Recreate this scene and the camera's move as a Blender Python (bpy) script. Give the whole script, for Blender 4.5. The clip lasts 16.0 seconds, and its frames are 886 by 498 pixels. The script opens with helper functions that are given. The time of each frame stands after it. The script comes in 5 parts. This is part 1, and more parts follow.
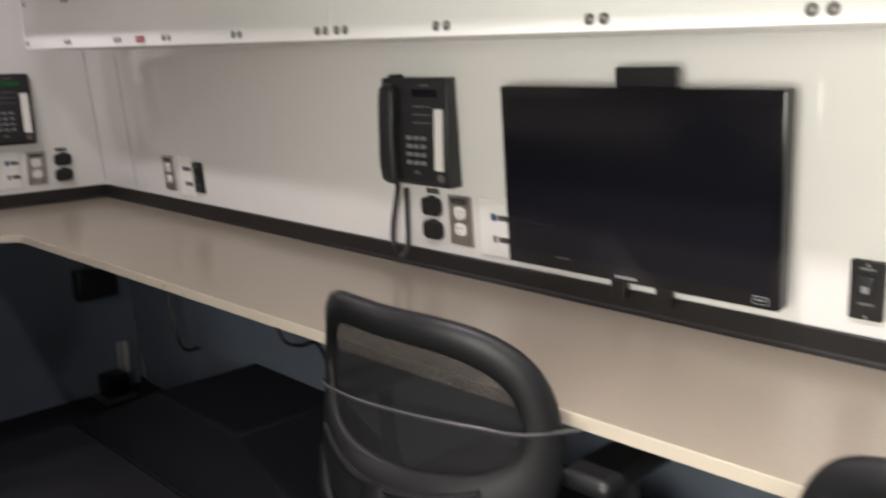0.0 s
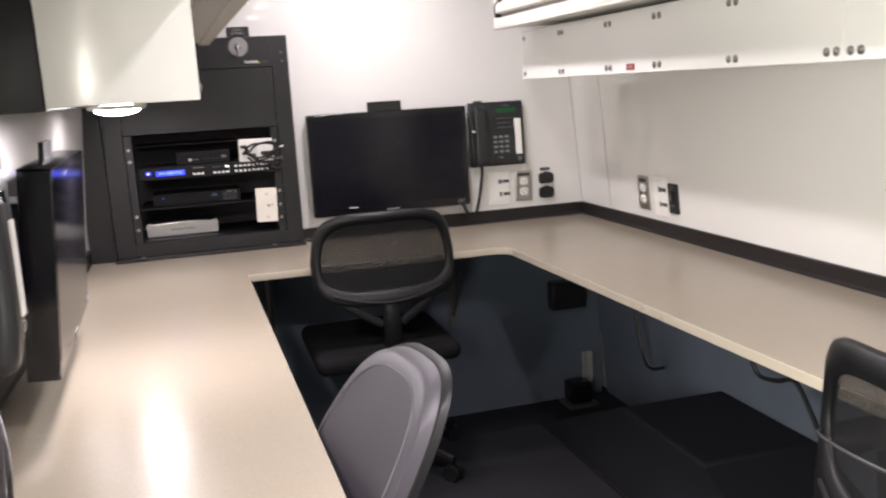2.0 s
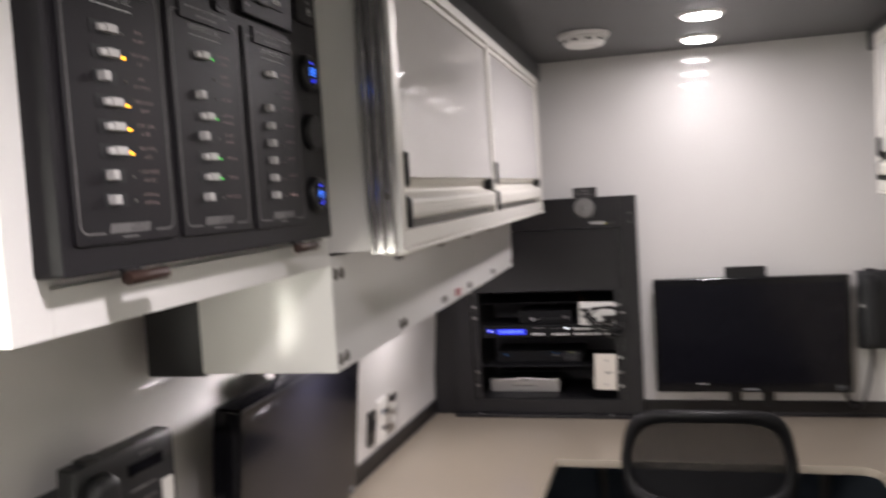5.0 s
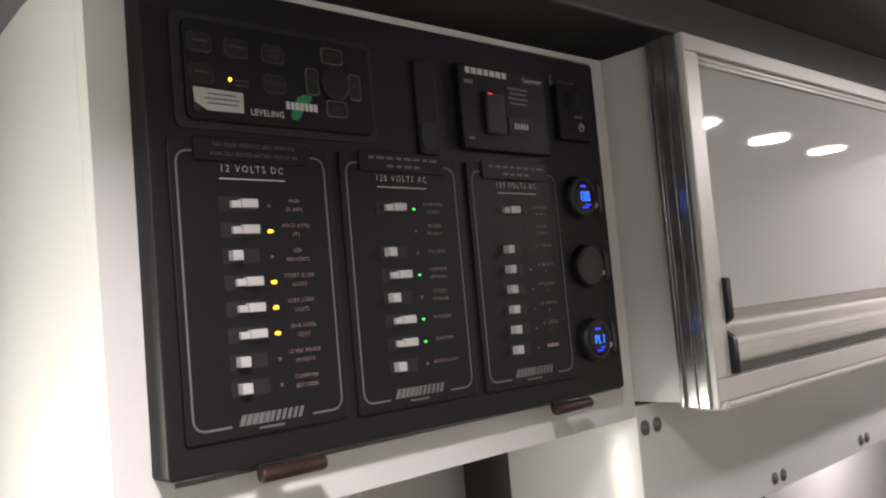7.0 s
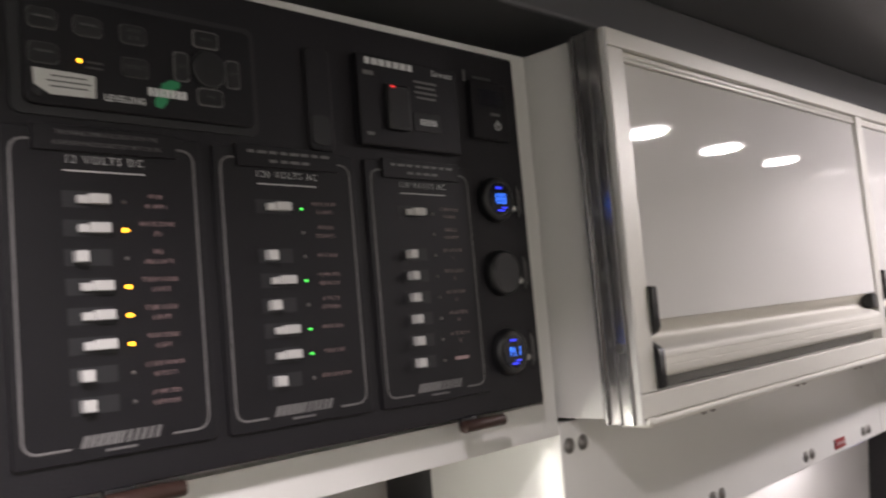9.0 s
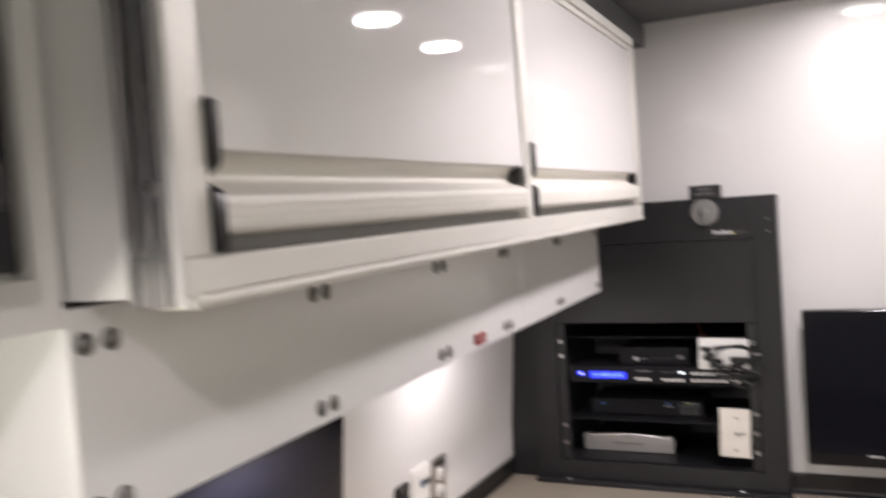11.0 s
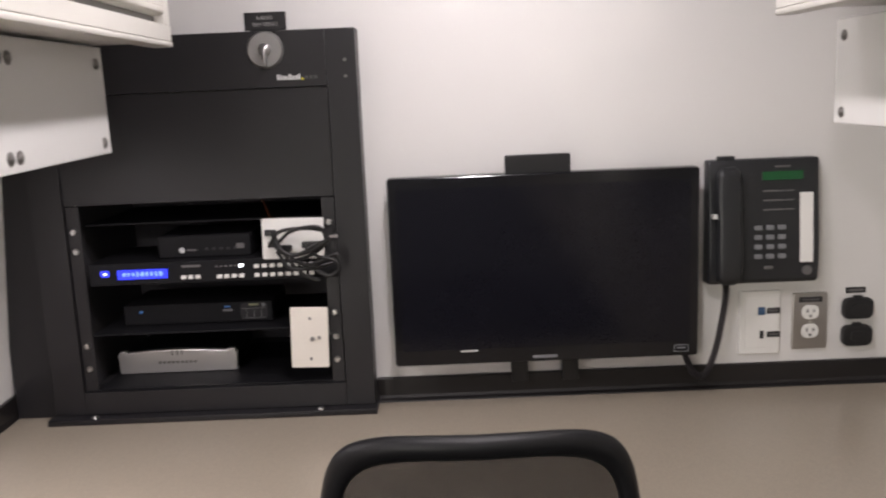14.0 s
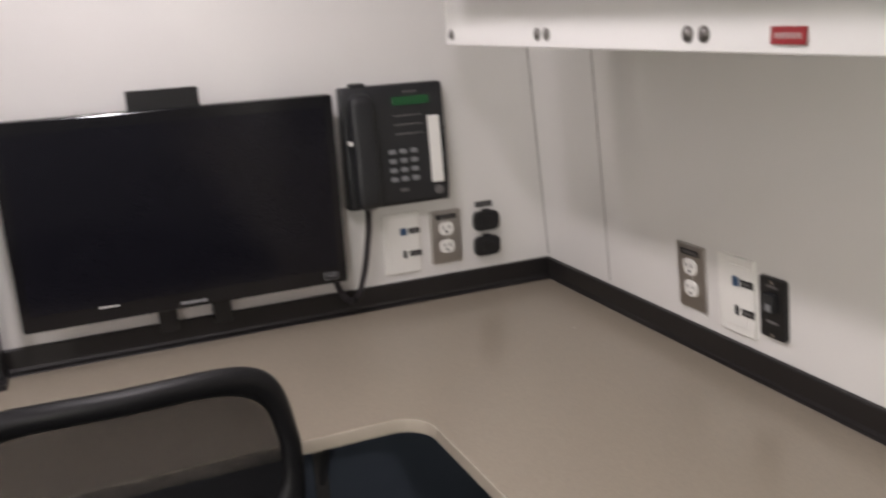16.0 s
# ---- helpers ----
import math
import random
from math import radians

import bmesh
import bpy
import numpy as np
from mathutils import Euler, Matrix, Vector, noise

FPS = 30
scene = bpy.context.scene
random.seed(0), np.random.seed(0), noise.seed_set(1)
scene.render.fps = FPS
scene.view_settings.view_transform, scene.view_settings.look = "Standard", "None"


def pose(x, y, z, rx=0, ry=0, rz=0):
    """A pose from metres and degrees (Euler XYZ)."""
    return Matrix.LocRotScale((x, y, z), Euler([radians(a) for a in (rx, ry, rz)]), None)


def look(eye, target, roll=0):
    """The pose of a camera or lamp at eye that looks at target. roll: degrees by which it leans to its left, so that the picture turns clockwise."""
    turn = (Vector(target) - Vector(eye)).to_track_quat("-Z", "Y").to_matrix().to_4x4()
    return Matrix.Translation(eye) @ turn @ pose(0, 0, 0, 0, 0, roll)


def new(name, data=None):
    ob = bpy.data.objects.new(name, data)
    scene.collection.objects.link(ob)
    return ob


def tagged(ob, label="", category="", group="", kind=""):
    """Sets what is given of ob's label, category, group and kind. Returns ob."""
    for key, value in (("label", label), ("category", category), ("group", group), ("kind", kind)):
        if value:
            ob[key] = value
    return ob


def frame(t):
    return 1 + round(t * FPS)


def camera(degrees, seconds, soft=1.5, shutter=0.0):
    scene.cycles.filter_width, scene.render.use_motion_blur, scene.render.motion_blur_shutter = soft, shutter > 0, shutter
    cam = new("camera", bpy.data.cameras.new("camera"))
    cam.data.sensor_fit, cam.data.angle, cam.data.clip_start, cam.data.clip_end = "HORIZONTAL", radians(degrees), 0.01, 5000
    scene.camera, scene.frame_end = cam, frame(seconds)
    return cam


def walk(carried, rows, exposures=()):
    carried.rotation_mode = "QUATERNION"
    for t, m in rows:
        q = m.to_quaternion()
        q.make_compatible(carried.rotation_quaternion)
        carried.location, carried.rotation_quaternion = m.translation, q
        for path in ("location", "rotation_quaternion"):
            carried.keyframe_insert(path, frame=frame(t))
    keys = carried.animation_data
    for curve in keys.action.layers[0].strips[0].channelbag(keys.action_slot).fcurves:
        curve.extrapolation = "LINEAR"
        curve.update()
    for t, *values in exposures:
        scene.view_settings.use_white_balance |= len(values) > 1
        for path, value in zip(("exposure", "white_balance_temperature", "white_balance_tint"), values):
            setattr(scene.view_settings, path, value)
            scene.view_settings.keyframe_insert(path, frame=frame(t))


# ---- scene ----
cam = camera(54.7, 16.0, soft=2.1, shutter=0.5)
PATH = [
    (0, (-0.085, 0.098, 1.223), (-1.46, 1.485, 0.798), -0.7),
    (0.5, (-0.148, 0.091, 1.264), (-1.678, 1.326, 0.899), -2.8),
    (1, (-0.149, 0.083, 1.266), (-1.842, 1.086, 0.909), -3.5),
    (1.5, (-0.131, 0.044, 1.265), (-1.97, 0.742, 0.905), -4.0),
    (2, (-0.13, 0.04, 1.26), (-2.025, 0.563, 0.895), -3.4),
    (2.5, (-0.122, 0.086, 1.275), (-2.049, 0.521, 0.961), -3.1),
    (3, (-0.144, 0.164, 1.307), (-2.091, 0.549, 1.058), -3.3),
    (3.5, (-0.233, 0.24, 1.372), (-2.218, 0.434, 1.215), -3.5),
    (4, (-0.274, 0.31, 1.467), (-2.267, 0.406, 1.339), -4.3),
    (4.5, (-0.311, 0.434, 1.482), (-2.304, 0.319, 1.349), -2.2),
    (5, (-0.35, 0.517, 1.497), (-2.272, -0.023, 1.383), -3.3),
    (5.2, (-0.366, 0.540, 1.503), (-2.25, -0.17, 1.443), -4.2),
    (7.3, (-0.645, 0.657, 1.560), (-1.933, -0.866, 1.706), -4.6),
    (7.5, (-0.65, 0.66, 1.559), (-1.921, -0.877, 1.713), -4.7),
    (8, (-0.657, 0.67, 1.556), (-1.902, -0.887, 1.722), -5.1),
    (8.2, (-0.662, 0.672, 1.556), (-1.905, -0.888, 1.719), -5.0),
    (10.3, (-0.868, 0.583, 1.524), (-2.505, -0.56, 1.645), -3.3),
    (10.5, (-0.897, 0.575, 1.519), (-2.536, -0.57, 1.584), -3.1),
    (11, (-1.02, 0.545, 1.475), (-2.818, -0.327, 1.401), -3.8),
    (11.5, (-1.229, 0.533, 1.426), (-3.133, -0.055, 1.254), -3.0),
    (12, (-1.388, 0.546, 1.403), (-3.321, 0.067, 1.211), -1.6),
    (12.5, (-1.499, 0.529, 1.381), (-3.469, 0.285, 1.137), -2.4),
    (13, (-1.563, 0.518, 1.379), (-3.533, 0.363, 1.071), -2.4),
    (13.5, (-1.58, 0.52, 1.361), (-3.547, 0.399, 1.017), -2.5),
    (14, (-1.596, 0.525, 1.35), (-3.564, 0.516, 0.995), -2.4),
    (14.5, (-1.607, 0.536, 1.346), (-3.573, 0.617, 0.988), -2.7),
    (15, (-1.609, 0.546, 1.343), (-3.564, 0.745, 0.981), -2.5),
    (15.5, (-1.602, 0.554, 1.332), (-3.499, 1.032, 0.923), -2.3),
    (16, (-1.611, 0.574, 1.320), (-3.402, 1.294, 0.806), -3.3),
]
EXPOSURES = [(0, 0.22), (0.5, 0.48), (1, 0.65), (1.5, 0.87), (2, 0.97), (2.5, 0.88), (3, 0.6), (4, 0.1), (5, 0.2), (7.3, 0.28), (8.2, 0.28), (10.3, 0.82), (10.5, 0.86), (11, 0.6), (12, 0.32), (13, 0.48), (14.5, 0.62), (15.5, 0.65), (16, 0.5)]
walk(cam, [(t, look(eye, target, roll)) for t, eye, target, roll in PATH], exposures=EXPOSURES)

# ---- world and light settings ----
world = bpy.data.worlds.new("world")
scene.world = world
world.use_nodes = True
world.node_tree.nodes["Background"].inputs[0].default_value = (0.5, 0.55, 0.62, 1)
world.node_tree.nodes["Background"].inputs[1].default_value = 0.02
CEILING_WATTS = 5.9
PUCK_WATTS = 1.7
DOOR_WATTS = 33.0


def area_lamp(name, m, width, height, watts, color, shape="RECTANGLE", spread=180):
    data = bpy.data.lights.new(name, "AREA")
    data.shape, data.size, data.size_y, data.energy, data.color = shape, width, height, watts, color
    data.spread = radians(spread)
    ob = new(name, data)
    ob.matrix_world = m
    return ob



# ---- plan ----
FRONT = -3.268          # end wall, facing +x
COUNTER = 0.741         # worktop height
LEAN_SLOPE = 0.086      # the side walls lean inwards going up
LEAN_DEG = math.degrees(math.atan(LEAN_SLOPE))
CEIL = 1.938
BACK = 1.5


def right_y(z):
    return 1.500 - LEAN_SLOPE * (z - 0.768)


def left_y(z):
    return -0.362 + LEAN_SLOPE * (z - 0.768)


def on_front(y, z, out=0.0):
    return pose(FRONT + out, y, z, 0, 0, 90)


def on_right(x, z, out=0.0, tilt=None):
    return pose(x, right_y(z) - out, z, LEAN_DEG if tilt is None else tilt, 0, 0)


def on_left(x, z, out=0.0, tilt=None):
    return pose(x, left_y(z) + out, z, LEAN_DEG if tilt is None else tilt, 0, 180)


# ---- materials ----
def material(name, color, rough=0.5, metal=0.0, vary=0.06, scale=6.0, bump=0.0, bump_scale=300.0, spec=0.5, coat=0.0,
             rough_vary=0.06, stretch=(1, 1, 1), per_object=0.0):
    m = bpy.data.materials.new(name)
    m.use_nodes = True
    nt = m.node_tree
    b = nt.nodes["Principled BSDF"]
    b.inputs["Roughness"].default_value = rough
    b.inputs["Metallic"].default_value = metal
    b.inputs["Specular IOR Level"].default_value = spec
    b.inputs["Coat Weight"].default_value = coat
    tc = nt.nodes.new("ShaderNodeTexCoord")
    mp = nt.nodes.new("ShaderNodeMapping")
    mp.inputs["Scale"].default_value = stretch
    nt.links.new(tc.outputs["Object"], mp.inputs[0])
    big = nt.nodes.new("ShaderNodeTexNoise")
    big.inputs["Scale"].default_value = scale
    big.inputs["Detail"].default_value = 5
    fine = nt.nodes.new("ShaderNodeTexNoise")
    fine.inputs["Scale"].default_value = bump_scale
    fine.inputs["Detail"].default_value = 3
    for n in (big, fine):
        nt.links.new(mp.outputs[0], n.inputs["Vector"])
    ramp = nt.nodes.new("ShaderNodeMix")
    ramp.data_type = "RGBA"
    ramp.inputs[6].default_value = (*[c * (1 - vary) for c in color], 1)
    ramp.inputs[7].default_value = (*[min(1, c * (1 + vary)) for c in color], 1)
    mixf = nt.nodes.new("ShaderNodeMath")
    mixf.operation = "MULTIPLY_ADD"
    mixf.inputs[1].default_value = 0.35
    nt.links.new(fine.outputs["Fac"], mixf.inputs[0])
    half = nt.nodes.new("ShaderNodeMath")
    half.operation = "MULTIPLY"
    half.inputs[1].default_value = 0.65
    nt.links.new(big.outputs["Fac"], half.inputs[0])
    nt.links.new(half.outputs[0], mixf.inputs[2])
    nt.links.new(mixf.outputs[0], ramp.inputs[0])
    nt.links.new(ramp.outputs[2], b.inputs["Base Color"])
    rr = nt.nodes.new("ShaderNodeMapRange")
    rr.inputs["To Min"].default_value = max(0.02, rough - rough_vary)
    rr.inputs["To Max"].default_value = min(1, rough + rough_vary)
    nt.links.new(big.outputs["Fac"], rr.inputs["Value"])
    nt.links.new(rr.outputs[0], b.inputs["Roughness"])
    if bump:
        bp = nt.nodes.new("ShaderNodeBump")
        bp.inputs["Strength"].default_value = bump
        bp.inputs["Distance"].default_value = 0.001
        nt.links.new(fine.outputs["Fac"], bp.inputs["Height"])
        nt.links.new(bp.outputs[0], b.inputs["Normal"])
    return m


def glow(name, color, strength, base=(0.02, 0.02, 0.02)):
    m = bpy.data.materials.new(name)
    m.use_nodes = True
    b = m.node_tree.nodes["Principled BSDF"]
    b.inputs["Base Color"].default_value = (*base, 1)
    b.inputs["Roughness"].default_value = 0.3
    b.inputs["Emission Color"].default_value = (*color, 1)
    b.inputs["Emission Strength"].default_value = strength
    return m


M_WALL = material("white_frp_wall", (0.735, 0.722, 0.705), 0.024, vary=0.025, scale=2.5, bump=0.0022, bump_scale=9, rough_vary=0.01)
M_DOOR = material("white_gloss_laminate", (0.72, 0.706, 0.688), 0.035, vary=0.02, scale=3, rough_vary=0.015, coat=0.2)
M_CAB = material("white_cabinet_panel", (0.71, 0.70, 0.68), 0.35, vary=0.03, scale=4, bump=0.05)
M_ALU = material("satin_aluminium", (0.73, 0.715, 0.665), 0.42, metal=0.3, vary=0.05, scale=5, bump=0.05, bump_scale=500)
# dark grey that carries the shade of the gap below the door handles
M_GAP_SHADE = material("gap_shade_grey", (0.16, 0.155, 0.145), 0.5, vary=0.1, scale=8)
M_HANDLE = material("matte_anodised_aluminium", (0.70, 0.68, 0.625), 0.58, metal=0.12, vary=0.05, scale=8, bump=0.05, bump_scale=400)
M_RACE = material("white_raceway_sheet", (0.72, 0.714, 0.695), 0.17, vary=0.03, scale=3, rough_vary=0.04)
M_COVE = material("black_rubber_cove", (0.011, 0.0095, 0.0098), 0.42, vary=0.25, scale=7, bump=0.15, bump_scale=260)
M_RACK = material("black_powder_coat", (0.0098, 0.0092, 0.0108), 0.42, vary=0.12, scale=9, bump=0.25, bump_scale=700)
M_CASE = material("matte_black_device_case", (0.010, 0.010, 0.0115), 0.55, vary=0.2, scale=10, spec=0.15)
M_DARK = material("black_cavity_metal", (0.013, 0.013, 0.015), 0.6, vary=0.2, scale=9)
M_LINING = material("dark_grey_rack_lining", (0.045, 0.044, 0.048), 0.6, vary=0.25, scale=9)
M_TV = material("gloss_black_bezel", (0.006, 0.006, 0.0078), 0.15, vary=0.2, scale=4, rough_vary=0.04)
M_SCREEN = material("dark_lcd_screen", (0.0070, 0.0070, 0.0105), 0.15, spec=0.3, vary=0.15, scale=3, rough_vary=0.05)
M_PHONE = material("charcoal_phone_plastic", (0.016, 0.017, 0.019), 0.4, vary=0.12, scale=12, bump=0.15, bump_scale=900)
M_PLASTIC = material("black_plastic", (0.010, 0.010, 0.011), 0.38, vary=0.2, scale=10, bump=0.1, bump_scale=800)
M_KEY = material("grey_key_plastic", (0.21, 0.215, 0.225), 0.45, vary=0.1, scale=30)
M_IVORY = material("white_device_plastic", (0.80, 0.79, 0.76), 0.32, vary=0.03, scale=15)
M_LENS = material("frosted_grey_lens", (0.52, 0.51, 0.52), 0.22, vary=0.05, scale=30)
M_STEEL = material("brushed_steel_plate", (0.50, 0.48, 0.46), 0.32, metal=1.0, vary=0.12, scale=20, bump=0.12, bump_scale=600, stretch=(1, 1, 0.06))
M_SCREW = material("zinc_screw", (0.62, 0.61, 0.60), 0.28, metal=1.0, vary=0.15, scale=60)
M_LOCK = material("dull_brushed_steel", (0.34, 0.335, 0.33), 0.38, metal=0.85, vary=0.2, scale=40, bump=0.1, bump_scale=500)
M_DULL = material("dull_grey_bolt", (0.22, 0.21, 0.20), 0.45, metal=0.8, vary=0.2, scale=60)
M_CARPET = material("slate_wall_carpet", (0.122, 0.144, 0.182), 0.95, vary=0.25, scale=5, bump=0.8, bump_scale=420, spec=0.1)
M_FLOOR = material("black_rubber_floor", (0.011, 0.011, 0.014), 0.6, vary=0.35, scale=4, bump=0.4, bump_scale=300)
M_WELL = material("black_wheel_box_liner", (0.012, 0.012, 0.016), 0.75, vary=0.3, scale=4, bump=0.4, bump_scale=350, spec=0.2)
M_CEIL = material("charcoal_ceiling_vinyl", (0.105, 0.105, 0.11), 0.5, vary=0.08, scale=3, bump=0.2, bump_scale=350)
M_SEAM = material("grey_joint_filler", (0.30, 0.29, 0.285), 0.5, vary=0.1, scale=30)
M_LEATHER = material("grey_vinyl_upholstery", (0.044, 0.040, 0.050), 0.5, vary=0.12, scale=5, bump=0.3, bump_scale=450)
M_CHAIR = material("black_chair_plastic", (0.009, 0.009, 0.010), 0.44, spec=0.28, vary=0.15, scale=6, bump=0.2, bump_scale=600)
M_FABRIC = material("black_seat_fabric", (0.009, 0.009, 0.010), 0.9, vary=0.3, scale=9, bump=0.6, bump_scale=500, spec=0.2)
M_SILVER = material("silver_device_case", (0.52, 0.51, 0.50), 0.35, metal=0.6, vary=0.08, scale=12)
M_RED = material("red_label_plastic", (0.26, 0.022, 0.026), 0.45, vary=0.1, scale=40)
M_PANEL = material("black_textured_panel", (0.0100, 0.0091, 0.0113), 0.48, spec=0.3, vary=0.18, scale=8, bump=0.22, bump_scale=520)
M_PANEL2 = material("black_breaker_plate", (0.0082, 0.0074, 0.0093), 0.48, spec=0.28, vary=0.15, scale=8, bump=0.15, bump_scale=600)
M_INK = material("white_print", (0.60, 0.60, 0.60), 0.5, vary=0.04, scale=50)
M_INK_DIM = material("faded_grey_print", (0.135, 0.13, 0.13), 0.5, vary=0.1, scale=50)
M_INK_TITLE = material("matte_white_print", (0.58, 0.575, 0.57), 0.55, vary=0.06, scale=50)
M_INK_SOFT = material("soft_grey_print", (0.34, 0.335, 0.33), 0.5, vary=0.1, scale=50)
M_INK_FAINT = material("faint_grey_print", (0.060, 0.058, 0.058), 0.5, vary=0.1, scale=50)
M_INK_PINK = material("pinkish_label_print", (0.36, 0.245, 0.24), 0.5, vary=0.06, scale=50)
M_GREENINK = material("green_print", (0.02, 0.22, 0.09), 0.5, vary=0.1, scale=50)
M_PALEINK = material("pale_green_print", (0.30, 0.31, 0.17), 0.5, vary=0.05, scale=50)
M_YELLOWINK = material("yellow_print", (0.55, 0.50, 0.05), 0.5, vary=0.05, scale=50)
M_STICKER = material("pale_foil_sticker", (0.62, 0.62, 0.60), 0.25, metal=0.3, vary=0.12, scale=40)
M_MARBLE = material("veined_white_plate", (0.74, 0.70, 0.63), 0.35, vary=0.10, scale=22)
M_BROWN = material("dark_bronze_latch", (0.045, 0.025, 0.02), 0.35, metal=0.3, vary=0.2, scale=40)
M_BLUEPLUG = material("blue_jack_plastic", (0.035, 0.08, 0.16), 0.4, vary=0.1, scale=40)
M_CABLE = material("black_cable_rubber", (0.010, 0.010, 0.010), 0.45, vary=0.2, scale=40)
M_GREYCABLE = material("grey_cord", (0.058, 0.053, 0.055), 0.45, vary=0.2, scale=40)
M_LCDGREEN = material("green_lcd", (0.012, 0.085, 0.028), 0.2, vary=0.05, scale=40)
M_BREAKER = material("white_breaker_toggle", (0.50, 0.49, 0.48), 0.35, vary=0.05, scale=60)
G_CEIL = glow("led_ceiling_lens", (1.0, 0.96, 0.94), 14.0, (0.8, 0.8, 0.8))
G_PUCK = glow("led_puck_lens", (1.0, 0.97, 0.95), 14.0, (0.8, 0.8, 0.8))
G_BLUE = glow("blue_led_display", (0.02, 0.035, 1.0), 1.15)
G_BLUE2 = glow("bright_blue_digits", (0.04, 0.19, 1.0), 1.9)
G_DIMBLUE = glow("dim_blue_lamp", (0.06, 0.22, 0.6), 0.35)
G_LIGHTBLUE = glow("pale_blue_digits", (0.12, 0.2, 1.0), 2.2)
G_AMBER = glow("amber_led", (1.0, 0.42, 0.02), 4.0)
G_GREEN = glow("green_led", (0.1, 1.0, 0.12), 1.6)
G_REDLED = glow("red_led", (1.0, 0.05, 0.05), 0.9)
G_WHITE = glow("white_led", (0.9, 0.95, 1.0), 2.5)


def mesh_fabric():
    """Woven chair mesh with open holes."""
    m = material("open_mesh_fabric", (0.010, 0.010, 0.011), 0.75, spec=0.2, vary=0.2, scale=8)
    nt = m.node_tree
    b = nt.nodes["Principled BSDF"]
    tc = nt.nodes.new("ShaderNodeTexCoord")
    waves = []
    for d in ("X", "Z"):
        w = nt.nodes.new("ShaderNodeTexWave")
        w.bands_direction = d
        w.inputs["Scale"].default_value = 170
        w.inputs["Distortion"].default_value = 0.0
        nt.links.new(tc.outputs["Object"], w.inputs["Vector"])
        waves.append(w)
    mul = nt.nodes.new("ShaderNodeMath")
    mul.operation = "MULTIPLY"
    for n in (0, 1):
        nt.links.new(waves[n].outputs["Fac"], mul.inputs[n])
    gt = nt.nodes.new("ShaderNodeMath")
    gt.operation = "GREATER_THAN"
    gt.inputs[1].default_value = 0.56
    nt.links.new(mul.outputs[0], gt.inputs[0])
    clear = nt.nodes.new("ShaderNodeBsdfTransparent")
    mix = nt.nodes.new("ShaderNodeMixShader")
    nt.links.new(gt.outputs[0], mix.inputs[0])
    nt.links.new(b.outputs[0], mix.inputs[1])
    nt.links.new(clear.outputs[0], mix.inputs[2])
    nt.links.new(mix.outputs[0], nt.nodes["Material Output"].inputs[0])
    return m


def counter_material():
    """Beige solid surface with fine speckles and soft wear."""
    m = material("beige_speckled_solid_surface", (0.292, 0.253, 0.200), 0.25, spec=0.38, vary=0.06, scale=3.6, rough_vary=0.05, bump_scale=120)
    nt = m.node_tree
    b = nt.nodes["Principled BSDF"]
    src = b.inputs["Base Color"].links[0].from_socket
    tc = nt.nodes.new("ShaderNodeTexCoord")
    v = nt.nodes.new("ShaderNodeTexVoronoi")
    v.inputs["Scale"].default_value = 420
    nt.links.new(tc.outputs["Object"], v.inputs["Vector"])
    cr = nt.nodes.new("ShaderNodeMapRange")
    cr.inputs["From Min"].default_value = 0.0
    cr.inputs["From Max"].default_value = 1.0
    cr.inputs["To Min"].default_value = 0.955
    cr.inputs["To Max"].default_value = 1.04
    sep = nt.nodes.new("ShaderNodeSeparateColor")
    nt.links.new(v.outputs["Color"], sep.inputs[0])
    nt.links.new(sep.outputs[0], cr.inputs["Value"])
    mul = nt.nodes.new("ShaderNodeMix")
    mul.data_type = "RGBA"
    mul.blend_type = "MULTIPLY"
    mul.inputs[0].default_value = 1.0
    comb = nt.nodes.new("ShaderNodeCombineColor")
    for n in range(3):
        nt.links.new(cr.outputs[0], comb.inputs[n])
    nt.links.new(src, mul.inputs[6])
    nt.links.new(comb.outputs[0], mul.inputs[7])
    nt.links.new(mul.outputs[2], b.inputs["Base Color"])
    return m


M_REDWIRE = material("reddish_wire", (0.16, 0.05, 0.02), 0.45, vary=0.1, scale=40)
M_GALV = material("dull_galvanised_sheet", (0.42, 0.43, 0.43), 0.45, metal=0.15, vary=0.15, scale=20)
M_EDGE = material("cream_edge_band", (0.46, 0.41, 0.33), 0.3, vary=0.04, scale=8)
M_STRAP = material("grey_strap", (0.034, 0.034, 0.034), 0.5, vary=0.1, scale=30)
M_EXTRUSION = material("pale_anodised_extrusion", (0.60, 0.585, 0.59), 0.2, metal=0.9, vary=0.05, scale=8, bump=0.05, bump_scale=400)
M_MESH = mesh_fabric()
M_COUNTER = counter_material()


# ---- modelling helpers ----
def box(bm, x0, x1, y0, y1, z0, z1, bev=0.0, seg=2):
    made = bmesh.ops.create_cube(bm, size=1.0, matrix=Matrix.Translation(((x0 + x1) / 2, (y0 + y1) / 2, (z0 + z1) / 2)) @ Matrix.Diagonal((abs(x1 - x0), abs(y1 - y0), abs(z1 - z0), 1)))
    if bev:
        edges = list({e for v in made["verts"] for e in v.link_edges})
        bmesh.ops.bevel(bm, geom=edges, offset=bev, segments=seg, affect="EDGES", profile=0.5)
    return bm


AXIS = {"x": pose(0, 0, 0, 0, 90, 0), "y": pose(0, 0, 0, 90, 0, 0), "z": Matrix.Identity(4)}


